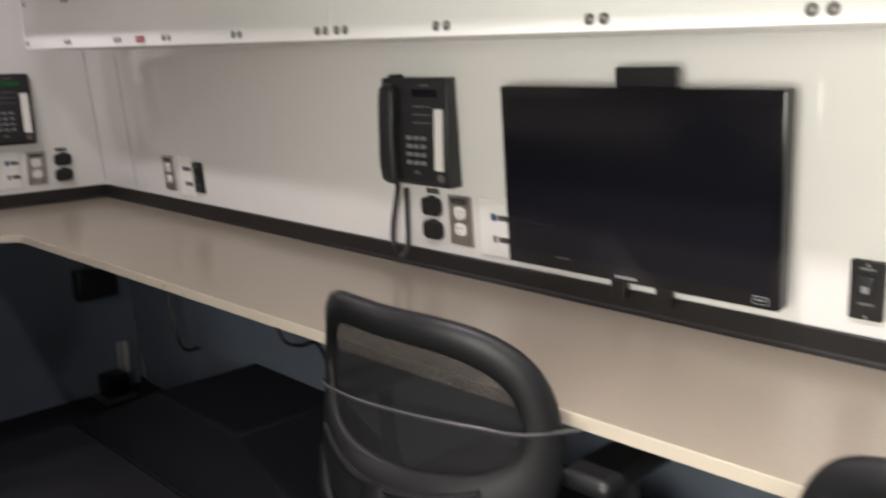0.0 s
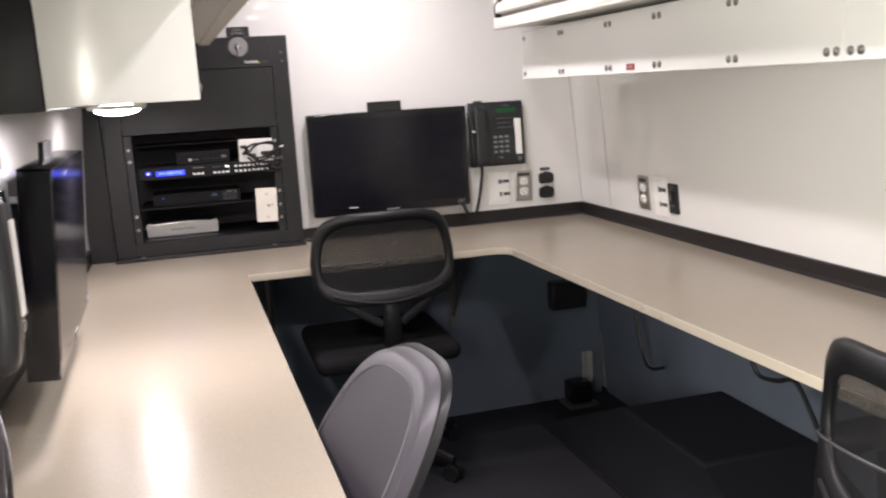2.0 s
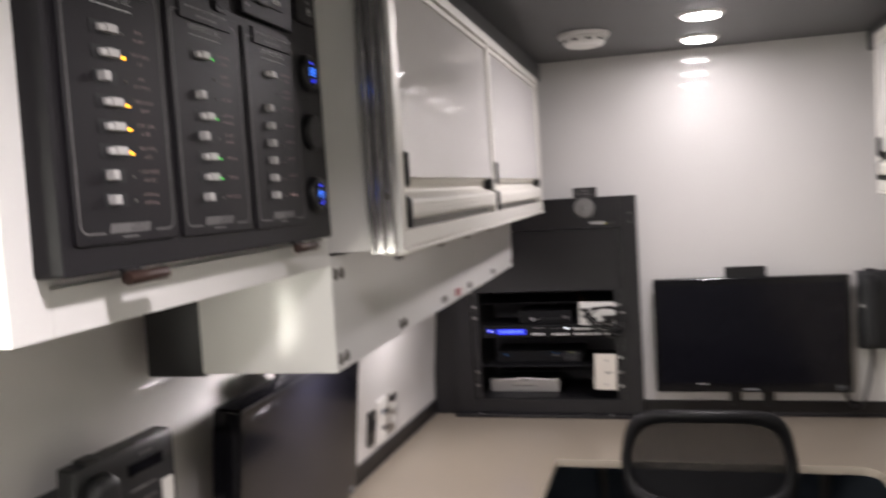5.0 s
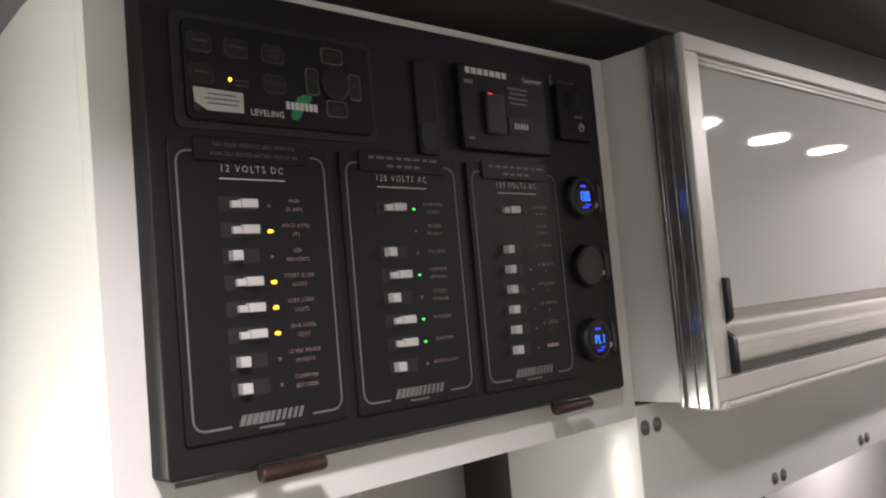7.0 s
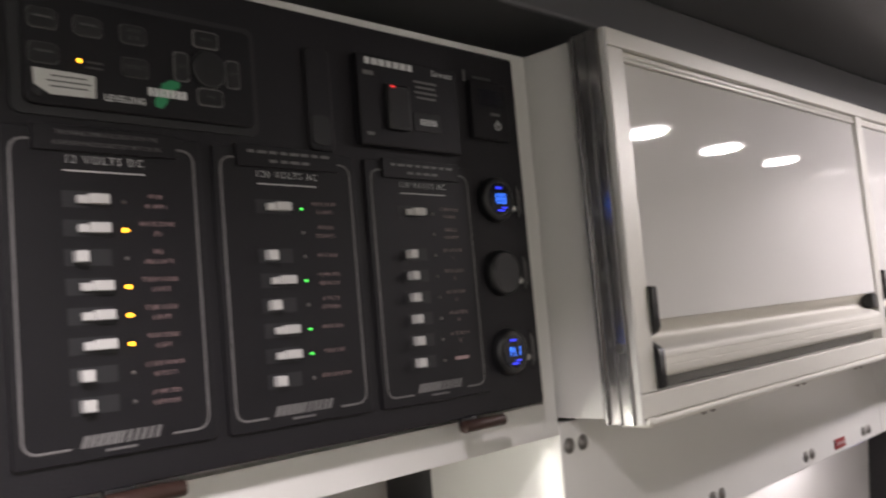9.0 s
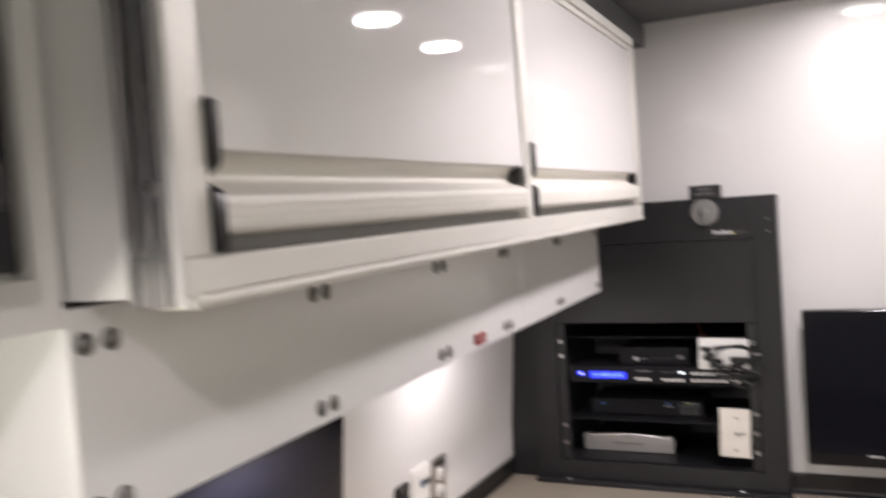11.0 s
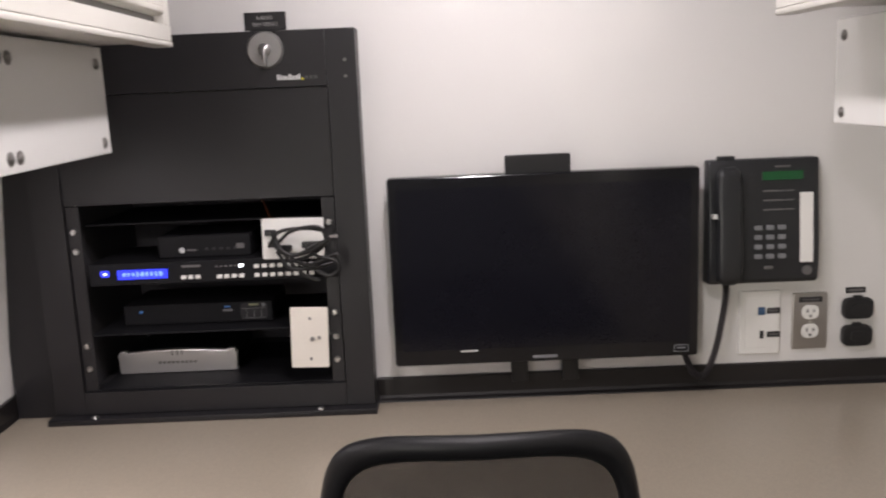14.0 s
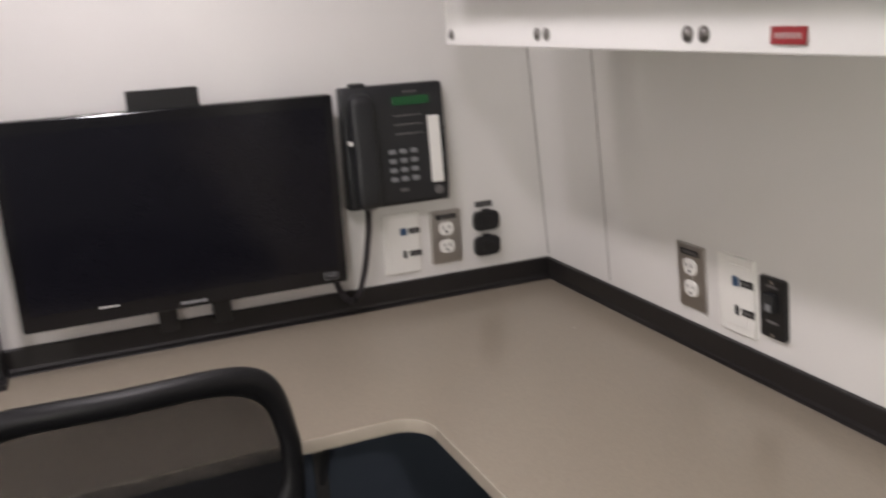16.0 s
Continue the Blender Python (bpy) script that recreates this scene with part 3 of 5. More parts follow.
# ---- wall cabinets with lift-up doors ----
def cabinet(x0, x1, y_front, facing, z0, z1, doors, label, near_end=0, tilt=0.0, yaw=0.0, pitch=0.0, size=1.0):
    """doors: list of (x0, x1). facing -1: front looks to -y. near_end: sign of the end that shows its corner post."""
    t = thing("wall_cabinet", pose((x0 + x1) / 2, y_front, z0, 0, pitch, yaw) @ Matrix.Diagonal((1, size, size, 1)), label, "wall cabinet", "aluminium wall cabinets")
    cx = (x0 + x1) / 2

    def y(d):
        """d metres behind the front face"""
        return -facing * d

    def bar(name, a, b, d0, d1, za, zb, mat, label="", bev=0.0015, parent=None):
        bm = B()
        box(bm, a - cx, b - cx, min(y(d0), y(d1)), max(y(d0), y(d1)), za - z0, zb - z0, bev)
        return part(name, bm, mat, parent or t, label)

    def prism(name, a, b, outline, mat, label, parent, soft=False):
        """outline: (metres behind the front, height over the cabinet's base), drawn out from a to b"""
        bm = B()
        va = [bm.verts.new((a - cx, y(p), q)) for p, q in outline]
        vb = [bm.verts.new((b - cx, y(p), q)) for p, q in outline]
        for k in range(len(outline)):
            n = (k + 1) % len(outline)
            f = bm.faces.new((va[k], va[n], vb[n], vb[k]))
            f.smooth = soft and (1 <= k <= 11 or 20 <= k <= 24)
        bm.faces.new(va[::-1])
        bm.faces.new(vb)
        bmesh.ops.recalc_face_normals(bm, faces=bm.faces[:])
        return part(name, bm, mat, parent, label)

    depth = 0.33
    bar("body", x0 + 0.004, x1 - 0.004, 0.03, depth, z0 + 0.006, z1 - 0.002, M_CAB, "white cabinet body")
    # bottom rail with a bead below, top rail, end posts
    bar("bottom_rail", x0, x1, 0.0, 0.035, z0 + 0.008, z0 + 0.034, M_ALU, "satin aluminium rail")
    bar("bead", x0, x1, -0.002, 0.033, z0 - 0.002, z0 + 0.0075, M_ALU, "", 0.0035)
    bar("top_rail", x0, x1, 0.0, 0.035, z1 - 0.020, z1, M_ALU, "satin aluminium rail")
    ends = sorted({x0, x1} | {(a[1] + b[0]) / 2 for a, b in zip(doors[:-1], doors[1:])})
    for e in ends:
        if e == x0:
            a, b = x0, doors[0][0]
        elif e == x1:
            a, b = doors[-1][1], x1
        else:
            k = [(p[1] + q[0]) / 2 for p, q in zip(doors[:-1], doors[1:])].index(e)
            a, b = doors[k][1], doors[k + 1][0]
        bar("post", a, b, 0.001, 0.035, z0 + 0.0345, z1 - 0.0205, M_ALU)
    for a, b in doors:
        d = bar("door", a + 0.002, b - 0.002, 0.006, 0.024, z0 + 0.112, z1 - 0.034, M_DOOR, "glossy white lift-up door panel", 0.0012)
        for v in d.data.vertices:      # the panel leans back a little
            v.co.y += y(tilt * (v.co.z - (z1 - z0) * 0.6))
        # ribbed hinge track over the door
        for k in range(2):
            bar("hinge_rib", a + 0.001, b - 0.001, 0.004 + 0.002 * k, 0.026, z1 - 0.0335 + 0.0066 * k, z1 - 0.0275 + 0.0066 * k, M_ALU, "", 0.002, d)
        # one extruded handle: hollow finger pull above, lit shoulder, grooved face below
        fold = ((0.0285, 0.1117), (0.0075, 0.1117), (0.0150, 0.1092), (0.0208, 0.1050), (0.0238, 0.1000), (0.0245, 0.0950), (0.0225, 0.0910), (0.0170, 0.0880),
                (0.0105, 0.0850), (0.0045, 0.0822), (0.0000, 0.0797), (-0.0030, 0.0775), (-0.0040, 0.0762), (-0.0040, 0.0700), (-0.0034, 0.0696), (-0.0034, 0.0688),
                (-0.0040, 0.0684), (-0.0040, 0.0618), (-0.0034, 0.0614), (-0.0034, 0.0606), (-0.0040, 0.0602), (-0.0040, 0.0535), (-0.0030, 0.0510), (-0.0005, 0.0490),
                (0.0040, 0.0478), (0.0285, 0.0475))
        prism("handle_bar", a + 0.0100, b - 0.0045, fold, M_HANDLE, "grooved satin aluminium handle bar with finger pull", d, True)
        # strip between handle and rail, its shade put into the colour
        bar("gap_shade_strip", a + 0.003, b - 0.003, 0.016, 0.0295, z0 + 0.0345, z0 + 0.047, M_GAP_SHADE, "dark grey strip coloured as the gap's shade", 0.0, d)
        left, right = (b, a) if facing > 0 else (a, b)
        s = 1 if left == a else -1
        cap = ((0.020, 0.150), (-0.002, 0.150), (-0.004, 0.148), (-0.004, 0.104), (-0.001, 0.099), (0.0085, 0.0935), (0.0100, 0.0915), (0.0090, 0.0890), (-0.0035, 0.0810),
               (-0.0055, 0.0780), (-0.0055, 0.0390), (-0.0040, 0.0370), (0.020, 0.0370))
        prism("latch_block", min(left + s * 0.0005, left + s * 0.0095), max(left + s * 0.0005, left + s * 0.0095), cap, M_PLASTIC, "black latch block", d)
        bar("latch_block", min(right - s * 0.002, right - s * 0.022), max(right - s * 0.002, right - s * 0.022), 0.002, 0.02, z0 + 0.087, z0 + 0.111, M_PLASTIC, "", 0.002, d)
    if near_end:
        xe = x1 if near_end > 0 else x0
        for k, (d0, d1) in enumerate(((0.0, 0.008), (0.010, 0.024), (0.026, 0.040), (0.042, 0.048))):
            bar("corner_extrusion", min(xe, xe + near_end * 0.006), max(xe, xe + near_end * (0.004 + 0.002 * (k % 2))), d0, d1, z0 + 0.001, z1 - 0.001, M_CAB if k == 0 else M_EXTRUSION, "grooved aluminium corner extrusion")
        bm = B()
        rod(bm, (xe + near_end * 0.0065 - cx, y(0.017), 0.085), 0.0055, 0.004, "x", 14, None, 0.001)
        part("bolt", bm, M_DULL, t)
        bm = B()
        rod(bm, (xe - near_end * 0.006 - cx, y(-0.003), 0.004), 0.006, 0.004, "y", 16, None, 0.001)
        rod(bm, (xe - near_end * 0.006 - cx, y(-0.0055), 0.004), 0.0025, 0.002, "y", 10)
        part("end_plug", bm, M_ALU, t)
    return t


cabinet(-2.985, -1.443, 0.1304, 1, 1.4346, 1.8766, [(-2.952, -2.182), (-2.155, -1.474)],
        "white wall cabinet with aluminium rails and two closed lift-up doors", 1, 0.017, 1.85, 0.55, 0.925)
cabinet(-2.925, -1.420, 1.033, -1, 1.440, 1.869, [(-2.900, -2.185), (-2.160, -1.448)],
        "white wall cabinet with aluminium rails and closed doors over raceway", pitch=0.6)
cabinet(-1.412, 0.10, 1.033, -1, 1.424, 1.853, [(-1.385, -0.67), (-0.645, 0.075)],
        "white wall cabinet with aluminium rails beside a like one", pitch=0.6)


# ---- wall fittings, each in a frame of its own: x along the wall, -y out of it, z up ----
def monitor(m, label, out=0.068, plate_x=-0.008, bright=False, deep=0.030):
    t = thing("monitor", m, label, "monitor", "wall-mounted monitors")
    w, h = 0.590, 0.368
    bm = B()
    plate(bm, 0, 0, w, h, -(out - deep), -out, 0.006, 0.003)
    body = part("bezel", bm, M_TV, t, "glossy black bezel")
    bm = B()
    plate(bm, 0, 0.004, w - 0.034, h - 0.052, -(out - 0.004), -(out + 0.0006), 0.001, 0.0)
    part("screen", bm, M_SCREEN, body, "dark switched-off screen")
    bm = B()
    box(bm, -0.20, 0.20, -(out - deep + 0.001), -(out - deep - 0.015), -0.12, 0.12, 0.006)
    part("rear_housing", bm, M_PLASTIC, t)
    bm = B()
    box(bm, -0.06, 0.06, -(out - deep - 0.014), 0.001, -0.06, 0.1, 0.003)
    part("wall_mount", bm, M_PLASTIC, t)
    bm = B()
    plate(bm, plate_x, h / 2, 0.124, 0.068, -(out - deep + 0.006), -(out - deep + 0.015), 0.003, 0.001)
    part("top_plate", bm, M_PLASTIC, t, "black plate rising behind the bezel")
    for x in (-0.050, 0.051):
        bm = B()
        box(bm, x - 0.017, x + 0.017, -0.030, -0.018, -h / 2 - 0.052, -h / 2 + 0.03, 0.002)
        part("bracket", bm, M_PLASTIC, t)
    bm = B()
    plate(bm, -0.003, -h / 2 + 0.0105, 0.048, 0.0055, -out, -(out + 0.001), 0.001, 0)
    part("maker_mark", bm, M_KEY, t, "small pale maker mark")
    bm = B()
    plate(bm, -0.150, -h / 2 + 0.027, 0.034, 0.0024, -out, -(out + 0.0012), 0.001, 0)
    part("energy_mark", bm, M_IVORY if bright else M_INK_FAINT, t, "thin white printed mark")
    bm = B()
    plate(bm, 0.262, -h / 2 + 0.016, 0.028, 0.014, -out, -(out + 0.001), 0.001, 0)
    stk = part("sticker", bm, M_KEY, t, "small bordered sticker")
    bm = B()
    plate(bm, 0.262, -h / 2 + 0.016, 0.025, 0.011, -out, -(out + 0.0015), 0.001, 0)
    part("sticker_face", bm, M_SCREEN, stk)
    bm = B()
    plate(bm, 0.262, -h / 2 + 0.017, 0.017, 0.003, -out, -(out + 0.002), 0.0005, 0)
    part("printed_bar", bm, M_KEY, stk)
    return t


def phone(m, label, cord, lit=False):
    t = thing("desk_phone", m, label, "telephone", "wall-mounted telephones")
    w, h = 0.213, 0.243
    # body: a side profile drawn across the width
    prof = [(0.0, -h / 2), (0.036, -h / 2 + 0.002), (0.042, -h / 2 + 0.010), (0.044, -h / 2 + 0.050), (0.040, -0.01), (0.031, h / 2 - 0.035), (0.029, h / 2 - 0.006), (0.025, h / 2), (0.0, h / 2)]
    bm = B()
    a = [bm.verts.new((-w / 2, -d, z)) for d, z in prof]
    b = [bm.verts.new((w / 2, -d, z)) for d, z in prof]
    n = len(prof)
    for k in range(n):
        bm.faces.new((a[k], a[(k + 1) % n], b[(k + 1) % n], b[k]))
    f0, f1 = bm.faces.new(a[::-1]), bm.faces.new(b)
    bmesh.ops.recalc_face_normals(bm, faces=bm.faces[:])
    bmesh.ops.bevel(bm, geom=list(f0.edges) + list(f1.edges), offset=0.004, segments=3, affect="EDGES", profile=0.5)
    body = part("body", bm, M_PHONE, t, "charcoal plastic telephone body")

    def face_y(z):
        for (d0, z0), (d1, z1) in zip(prof[2:6], prof[3:7]):
            if z0 <= z <= z1:
                return -(d0 + (d1 - d0) * (z - z0) / (z1 - z0))
        return -0.042

    # handset lying along one side: a broad flat bar, thicker at ear and mouth
    bm = B()
    rings = []
    for k in range(25):
        v = k / 24
        z = -h / 2 + 0.004 + (h - 0.016) * v
        end = max(0.0, 1 - abs(2 * v - 1) ** 14) ** (1 / 3)
        thick = 0.0115 + 0.0045 * abs(2 * v - 1) ** 2
        half = 0.0245 - 0.0018 * math.cos(math.pi * (2 * v - 1)) ** 2
        y0 = face_y(z) - 0.0095 - 0.005 * math.sin(math.pi * v)
        row = []
        for j in range(20):
            c, d = math.cos(2 * math.pi * j / 20), math.sin(2 * math.pi * j / 20)
            row.append(bm.verts.new((-w / 2 + 0.035 + half * (0.55 + 0.45 * end) * math.copysign(abs(c) ** 0.45, c), y0 + thick * (0.35 + 0.65 * end) * math.copysign(abs(d) ** 0.55, d), z)))
        rings.append(row)
    for p, q in zip(rings[:-1], rings[1:]):
        for j in range(20):
            bm.faces.new((p[j], p[(j + 1) % 20], q[(j + 1) % 20], q[j]))
    bm.faces.new(rings[0][::-1])
    bm.faces.new(rings[-1])
    bmesh.ops.recalc_face_normals(bm, faces=bm.faces[:])
    part("handset", bm, M_PHONE, t, "broad charcoal handset on its cradle", 60)
    bm = B()
    box(bm, -w / 2 + 0.004, -w / 2 + 0.013, face_y(0.03) - 0.016, face_y(0.03) - 0.002, 0.012, 0.020, 0.001)
    part("hook_tab", bm, M_IVORY, t, "small white hook tab")
    bm = B()
    box(bm, -w / 2 + 0.022, -w / 2 + 0.052, -0.026, -0.006, h / 2 - 0.002, h / 2 + 0.007, 0.002)
    part("hook_stub", bm, M_PHONE, t)

    def face_plate(name, x, z, ww, hh, mat, lift=0.002, parent=None, label="", r=0.001):
        bm = B()
        y1 = face_y(z)
        slope = (face_y(z + 0.01) - face_y(z - 0.01)) / 0.02
        plate(bm, 0, 0, ww, hh, 0.003, -lift, r, min(0.0006, r / 2))
        bm.transform(Matrix.Translation((x, y1, z)) @ Matrix.Rotation(-math.atan(slope), 4, "X"))
        return part(name, bm, mat, parent or body, label)

    face_plate("display", 0.036, 0.089, 0.079, 0.017, M_LCDGREEN if lit else M_SCREEN, 0.0015, None, "green display" if lit else "dark display")
    face_plate("maker_mark", 0.036, 0.106, 0.030, 0.004, M_INK_DIM, 0.001)
    face_plate("label_strip", 0.081, -0.012, 0.025, 0.135, M_IVORY, 0.0025, None, "white paper name strip")
    for r in range(3):
        face_plate("printed_bar", 0.018, 0.060 - 0.018 * r, 0.040, 0.0028, M_INK_DIM, 0.0012)
        face_plate("printed_bar", 0.049, 0.060 - 0.018 * r, 0.018, 0.0022, M_INK_DIM, 0.0012)
    for r in range(4):
        for c in range(3):
            face_plate("key", -0.0125 + 0.0228 * c, -0.010 - 0.0185 * r, 0.0140, 0.0088, M_KEY, 0.005, None, "", 0.002)
    face_plate("key", 0.008, -0.088, 0.017, 0.006, M_INK_DIM, 0.003, None, "", 0.0015)
    face_plate("round_key", 0.083, -0.096, 0.019, 0.019, M_INK_DIM, 0.004, None, "round grey key", 0.0094)
    # coiled cord
    pts = smooth_path(cord, 40)
    bm = B()
    sweep(bm, pts, lambda k: 0.0060 + 0.0012 * (1 if k % 2 else -1), 8)
    part("cord", bm, M_GREYCABLE, t, "coiled grey handset cord", 80)
    return t


def outlet(m, label):
    t = thing("power_outlet", m, label, "power outlet", "steel power outlets")
    bm = B()
    plate(bm, 0, 0, 0.070, 0.116, 0.0, -0.006, 0.003, 0.0025)
    part("cover_plate", bm, M_STEEL, t, "brushed steel cover plate")
    for z in (0.0185, -0.0205):
        bm = B()
        slab(bm, outline(0.034, 0.029, 0.0125, 6, 0, z), -0.004, -0.0085, 0.0012)
        r = part("receptacle", bm, M_IVORY, t, "white receptacle")
        for x, hh in ((-0.0065, 0.008), (0.0065, 0.0065)):
            bm = B()
            box(bm, x - 0.0011, x + 0.0011, -0.0089, -0.006, z + 0.003 - hh / 2, z + 0.003 + hh / 2)
            part("slot", bm, M_DARK, r)
        bm = B()
        rod(bm, (0, -0.0083, z - 0.0075), 0.0026, 0.0016, "y", 10)
        part("slot", bm, M_DARK, r)
    bm = B()
    rod(bm, (0, -0.0068, -0.001), 0.003, 0.002, "y", 12)
    part("screw", bm, M_SCREW, t)
    bm = B()
    plate(bm, 0, 0.0445, 0.046, 0.0105, -0.005, -0.0072, 0.001, 0)
    tag = part("label_tape", bm, M_PLASTIC, t, "black label tape")
    bm = B()
    plate(bm, 0, 0.0445, 0.034, 0.003, -0.006, -0.0076, 0.0005, 0)
    part("printed_bar", bm, M_INK_DIM, tag)
    return t


def data_plate(m, label):
    t = thing("data_plate", m, label, "wall plate", "white data plates")
    bm = B()
    plate(bm, 0, 0, 0.082, 0.131, 0.0, -0.0055, 0.004, 0.002)
    part("cover_plate", bm, M_IVORY, t)
    bm = B()
    plate(bm, 0, 0, 0.060, 0.104, -0.004, -0.0065, 0.002, 0.0008)
    part("insert", bm, M_IVORY, t)
    for z, x, jack in ((0.025, 0.003, M_BLUEPLUG), (-0.024, 0.004, M_DARK)):
        bm = B()
        plate(bm, x, z, 0.014 if jack is M_BLUEPLUG else 0.007, 0.016, -0.005, -0.0085, 0.001, 0.0005)
        part("jack", bm, jack, t)
        bm = B()
        plate(bm, x + 0.024, z, 0.026, 0.0115, -0.005, -0.0078, 0.0008, 0)
        tag = part("label_tape", bm, M_PLASTIC, t)
        bm = B()
        plate(bm, x + 0.024, z, 0.019, 0.0035, -0.006, -0.0082, 0.0005, 0)
        part("printed_bar", bm, M_INK_DIM, tag)
    return t


def dc_sockets(m, label):
    """Two capped black power sockets, one over the other, with a label tape above."""
    t = thing("dc_socket_pair", m, label, "power socket", "capped black sockets")
    for z in (0.0265, -0.0295):
        bm = B()
        rod(bm, (0, -0.003, z), 0.021, 0.006, "y", 24)
        base = part("socket", bm, M_PLASTIC, t)
        bm = B()
        slab(bm, outline(0.061, 0.043, 0.014, 6, 0, z), -0.005, -0.016, 0.003)
        box(bm, -0.009, 0.009, -0.013, -0.004, z + 0.019, z + 0.026, 0.002)
        part("cap", bm, M_PLASTIC, t, "rounded black rubber cap")
        bm = B()
        slab(bm, outline(0.030, 0.022, 0.009, 5, 0, z), -0.015, -0.0175, 0.001)
        part("cap_boss", bm, M_PLASTIC, t)
    bm = B()
    plate(bm, -0.001, 0.062, 0.040, 0.012, 0, -0.0015, 0.001, 0)
    tag = part("label_tape", bm, M_PLASTIC, t, "black label tape")
    bm = B()
    plate(bm, -0.001, 0.062, 0.030, 0.004, -0.001, -0.002, 0.0005, 0)
    part("printed_bar", bm, M_INK_DIM, tag)
    return t


def switch_plate(m, label):
    t = thing("switch_plate", m, label, "light switch", "black switch plates")
    bm = B()
    plate(bm, 0, 0, 0.053, 0.098, 0, -0.008, 0.004, 0.002)
    part("cover_plate", bm, M_PLASTIC, t)
    bm = B()
    box(bm, -0.010, 0.010, -0.016, -0.006, -0.004, 0.026, 0.002)
    part("rocker", bm, M_PHONE, t)
    bm = B()
    plate(bm, 0, 0.004, 0.011, 0.011, -0.014, -0.0165, 0.001, 0)
    part("indicator_window", bm, M_KEY, t, "pale grey window")
    for z in (0.036, -0.022):
        bm = B()
        plate(bm, 0, z, 0.022, 0.004, -0.007, -0.0085, 0.0005, 0)
        part("printed_bar", bm, M_INK_DIM, t)
    for z in (0.043, -0.043):
        bm = B()
        rod(bm, (0, -0.008, z), 0.003, 0.002, "y", 10)
        part("screw", bm, M_SCREW, t)
    return t


CORD_HANG = [(-0.075, -0.030, -0.105), (-0.079, -0.034, -0.150), (-0.092, -0.040, -0.21), (-0.098, -0.042, -0.268), (-0.076, -0.042, -0.300), (-0.050, -0.040, -0.268), (-0.050, -0.034, -0.20), (-0.062, -0.02, -0.135)]
CORD_FRONT = [(-0.070, -0.030, -0.112), (-0.071, -0.034, -0.145), (-0.080, -0.038, -0.20), (-0.092, -0.040, -0.255), (-0.110, -0.042, -0.298), (-0.130, -0.040, -0.300), (-0.146, -0.034, -0.270), (-0.160, -0.024, -0.215)]

# end wall
monitor(on_front(0.711, 1.0135), "black flat-screen monitor, switched off, on the white end wall", 0.066, bright=True)
phone(on_front(1.139, 1.0815), "charcoal corded office telephone hung on the end wall", CORD_FRONT, True)
data_plate(on_front(1.147, 0.872), "white data plate with a blue jack and black labels")
outlet(on_front(1.248, 0.872), "steel double outlet with white receptacles over the worktop")
dc_sockets(on_front(1.341, 0.869), "two capped black sockets beside a steel outlet")

# right wall
monitor(on_right(-0.921, 1.005, 0, LEAN_DEG) @ Matrix.Diagonal((0.967, 1, 0.972, 1)), "black flat-screen monitor, switched off, above mesh chairs", 0.072, 0.032)
phone(on_right(-1.500, 1.071), "charcoal corded telephone with a hanging looped cord", CORD_HANG)
dc_sockets(on_right(-1.490, 0.870), "two capped black sockets below a telephone")
outlet(on_right(-1.404, 0.872), "steel double outlet beside a wall monitor")
data_plate(on_right(-1.303, 0.868), "white data plate half hidden by a monitor")
switch_plate(on_right(-0.526, 0.866), "black switch plate with a grey window on white wall")
outlet(on_right(-2.750, 0.874), "steel double outlet near the room corner")
data_plate(on_right(-2.640, 0.872), "white data plate near the room corner")
switch_plate(on_right(-2.558, 0.873), "black switch plate beside a white data plate")

# left wall
monitor(on_left(-1.868, 1.016) @ pose(0, 0, 0, 0, 0, 2.3) @ Matrix.Diagonal((1, 1, 0.93, 1)), "black flat-screen monitor, switched off, below the raceway", 0.132, deep=0.050)
ph = phone(on_left(-1.335, 1.067, 0.078), "charcoal corded telephone beside a wall monitor", CORD_HANG)
bm = B()
box(bm, -0.075, 0.075, -0.004, 0.077, -0.095, 0.060, 0.006, 3)
part("wall_bracket", bm, M_PHONE, ph, "charcoal wedge stand behind the telephone")
outlet(on_left(-2.760, 0.868), "steel double outlet below a puck light")
data_plate(on_left(-2.668, 0.866), "white data plate below a puck light")
switch_plate(on_left(-2.582, 0.866), "black switch plate under the raceway")


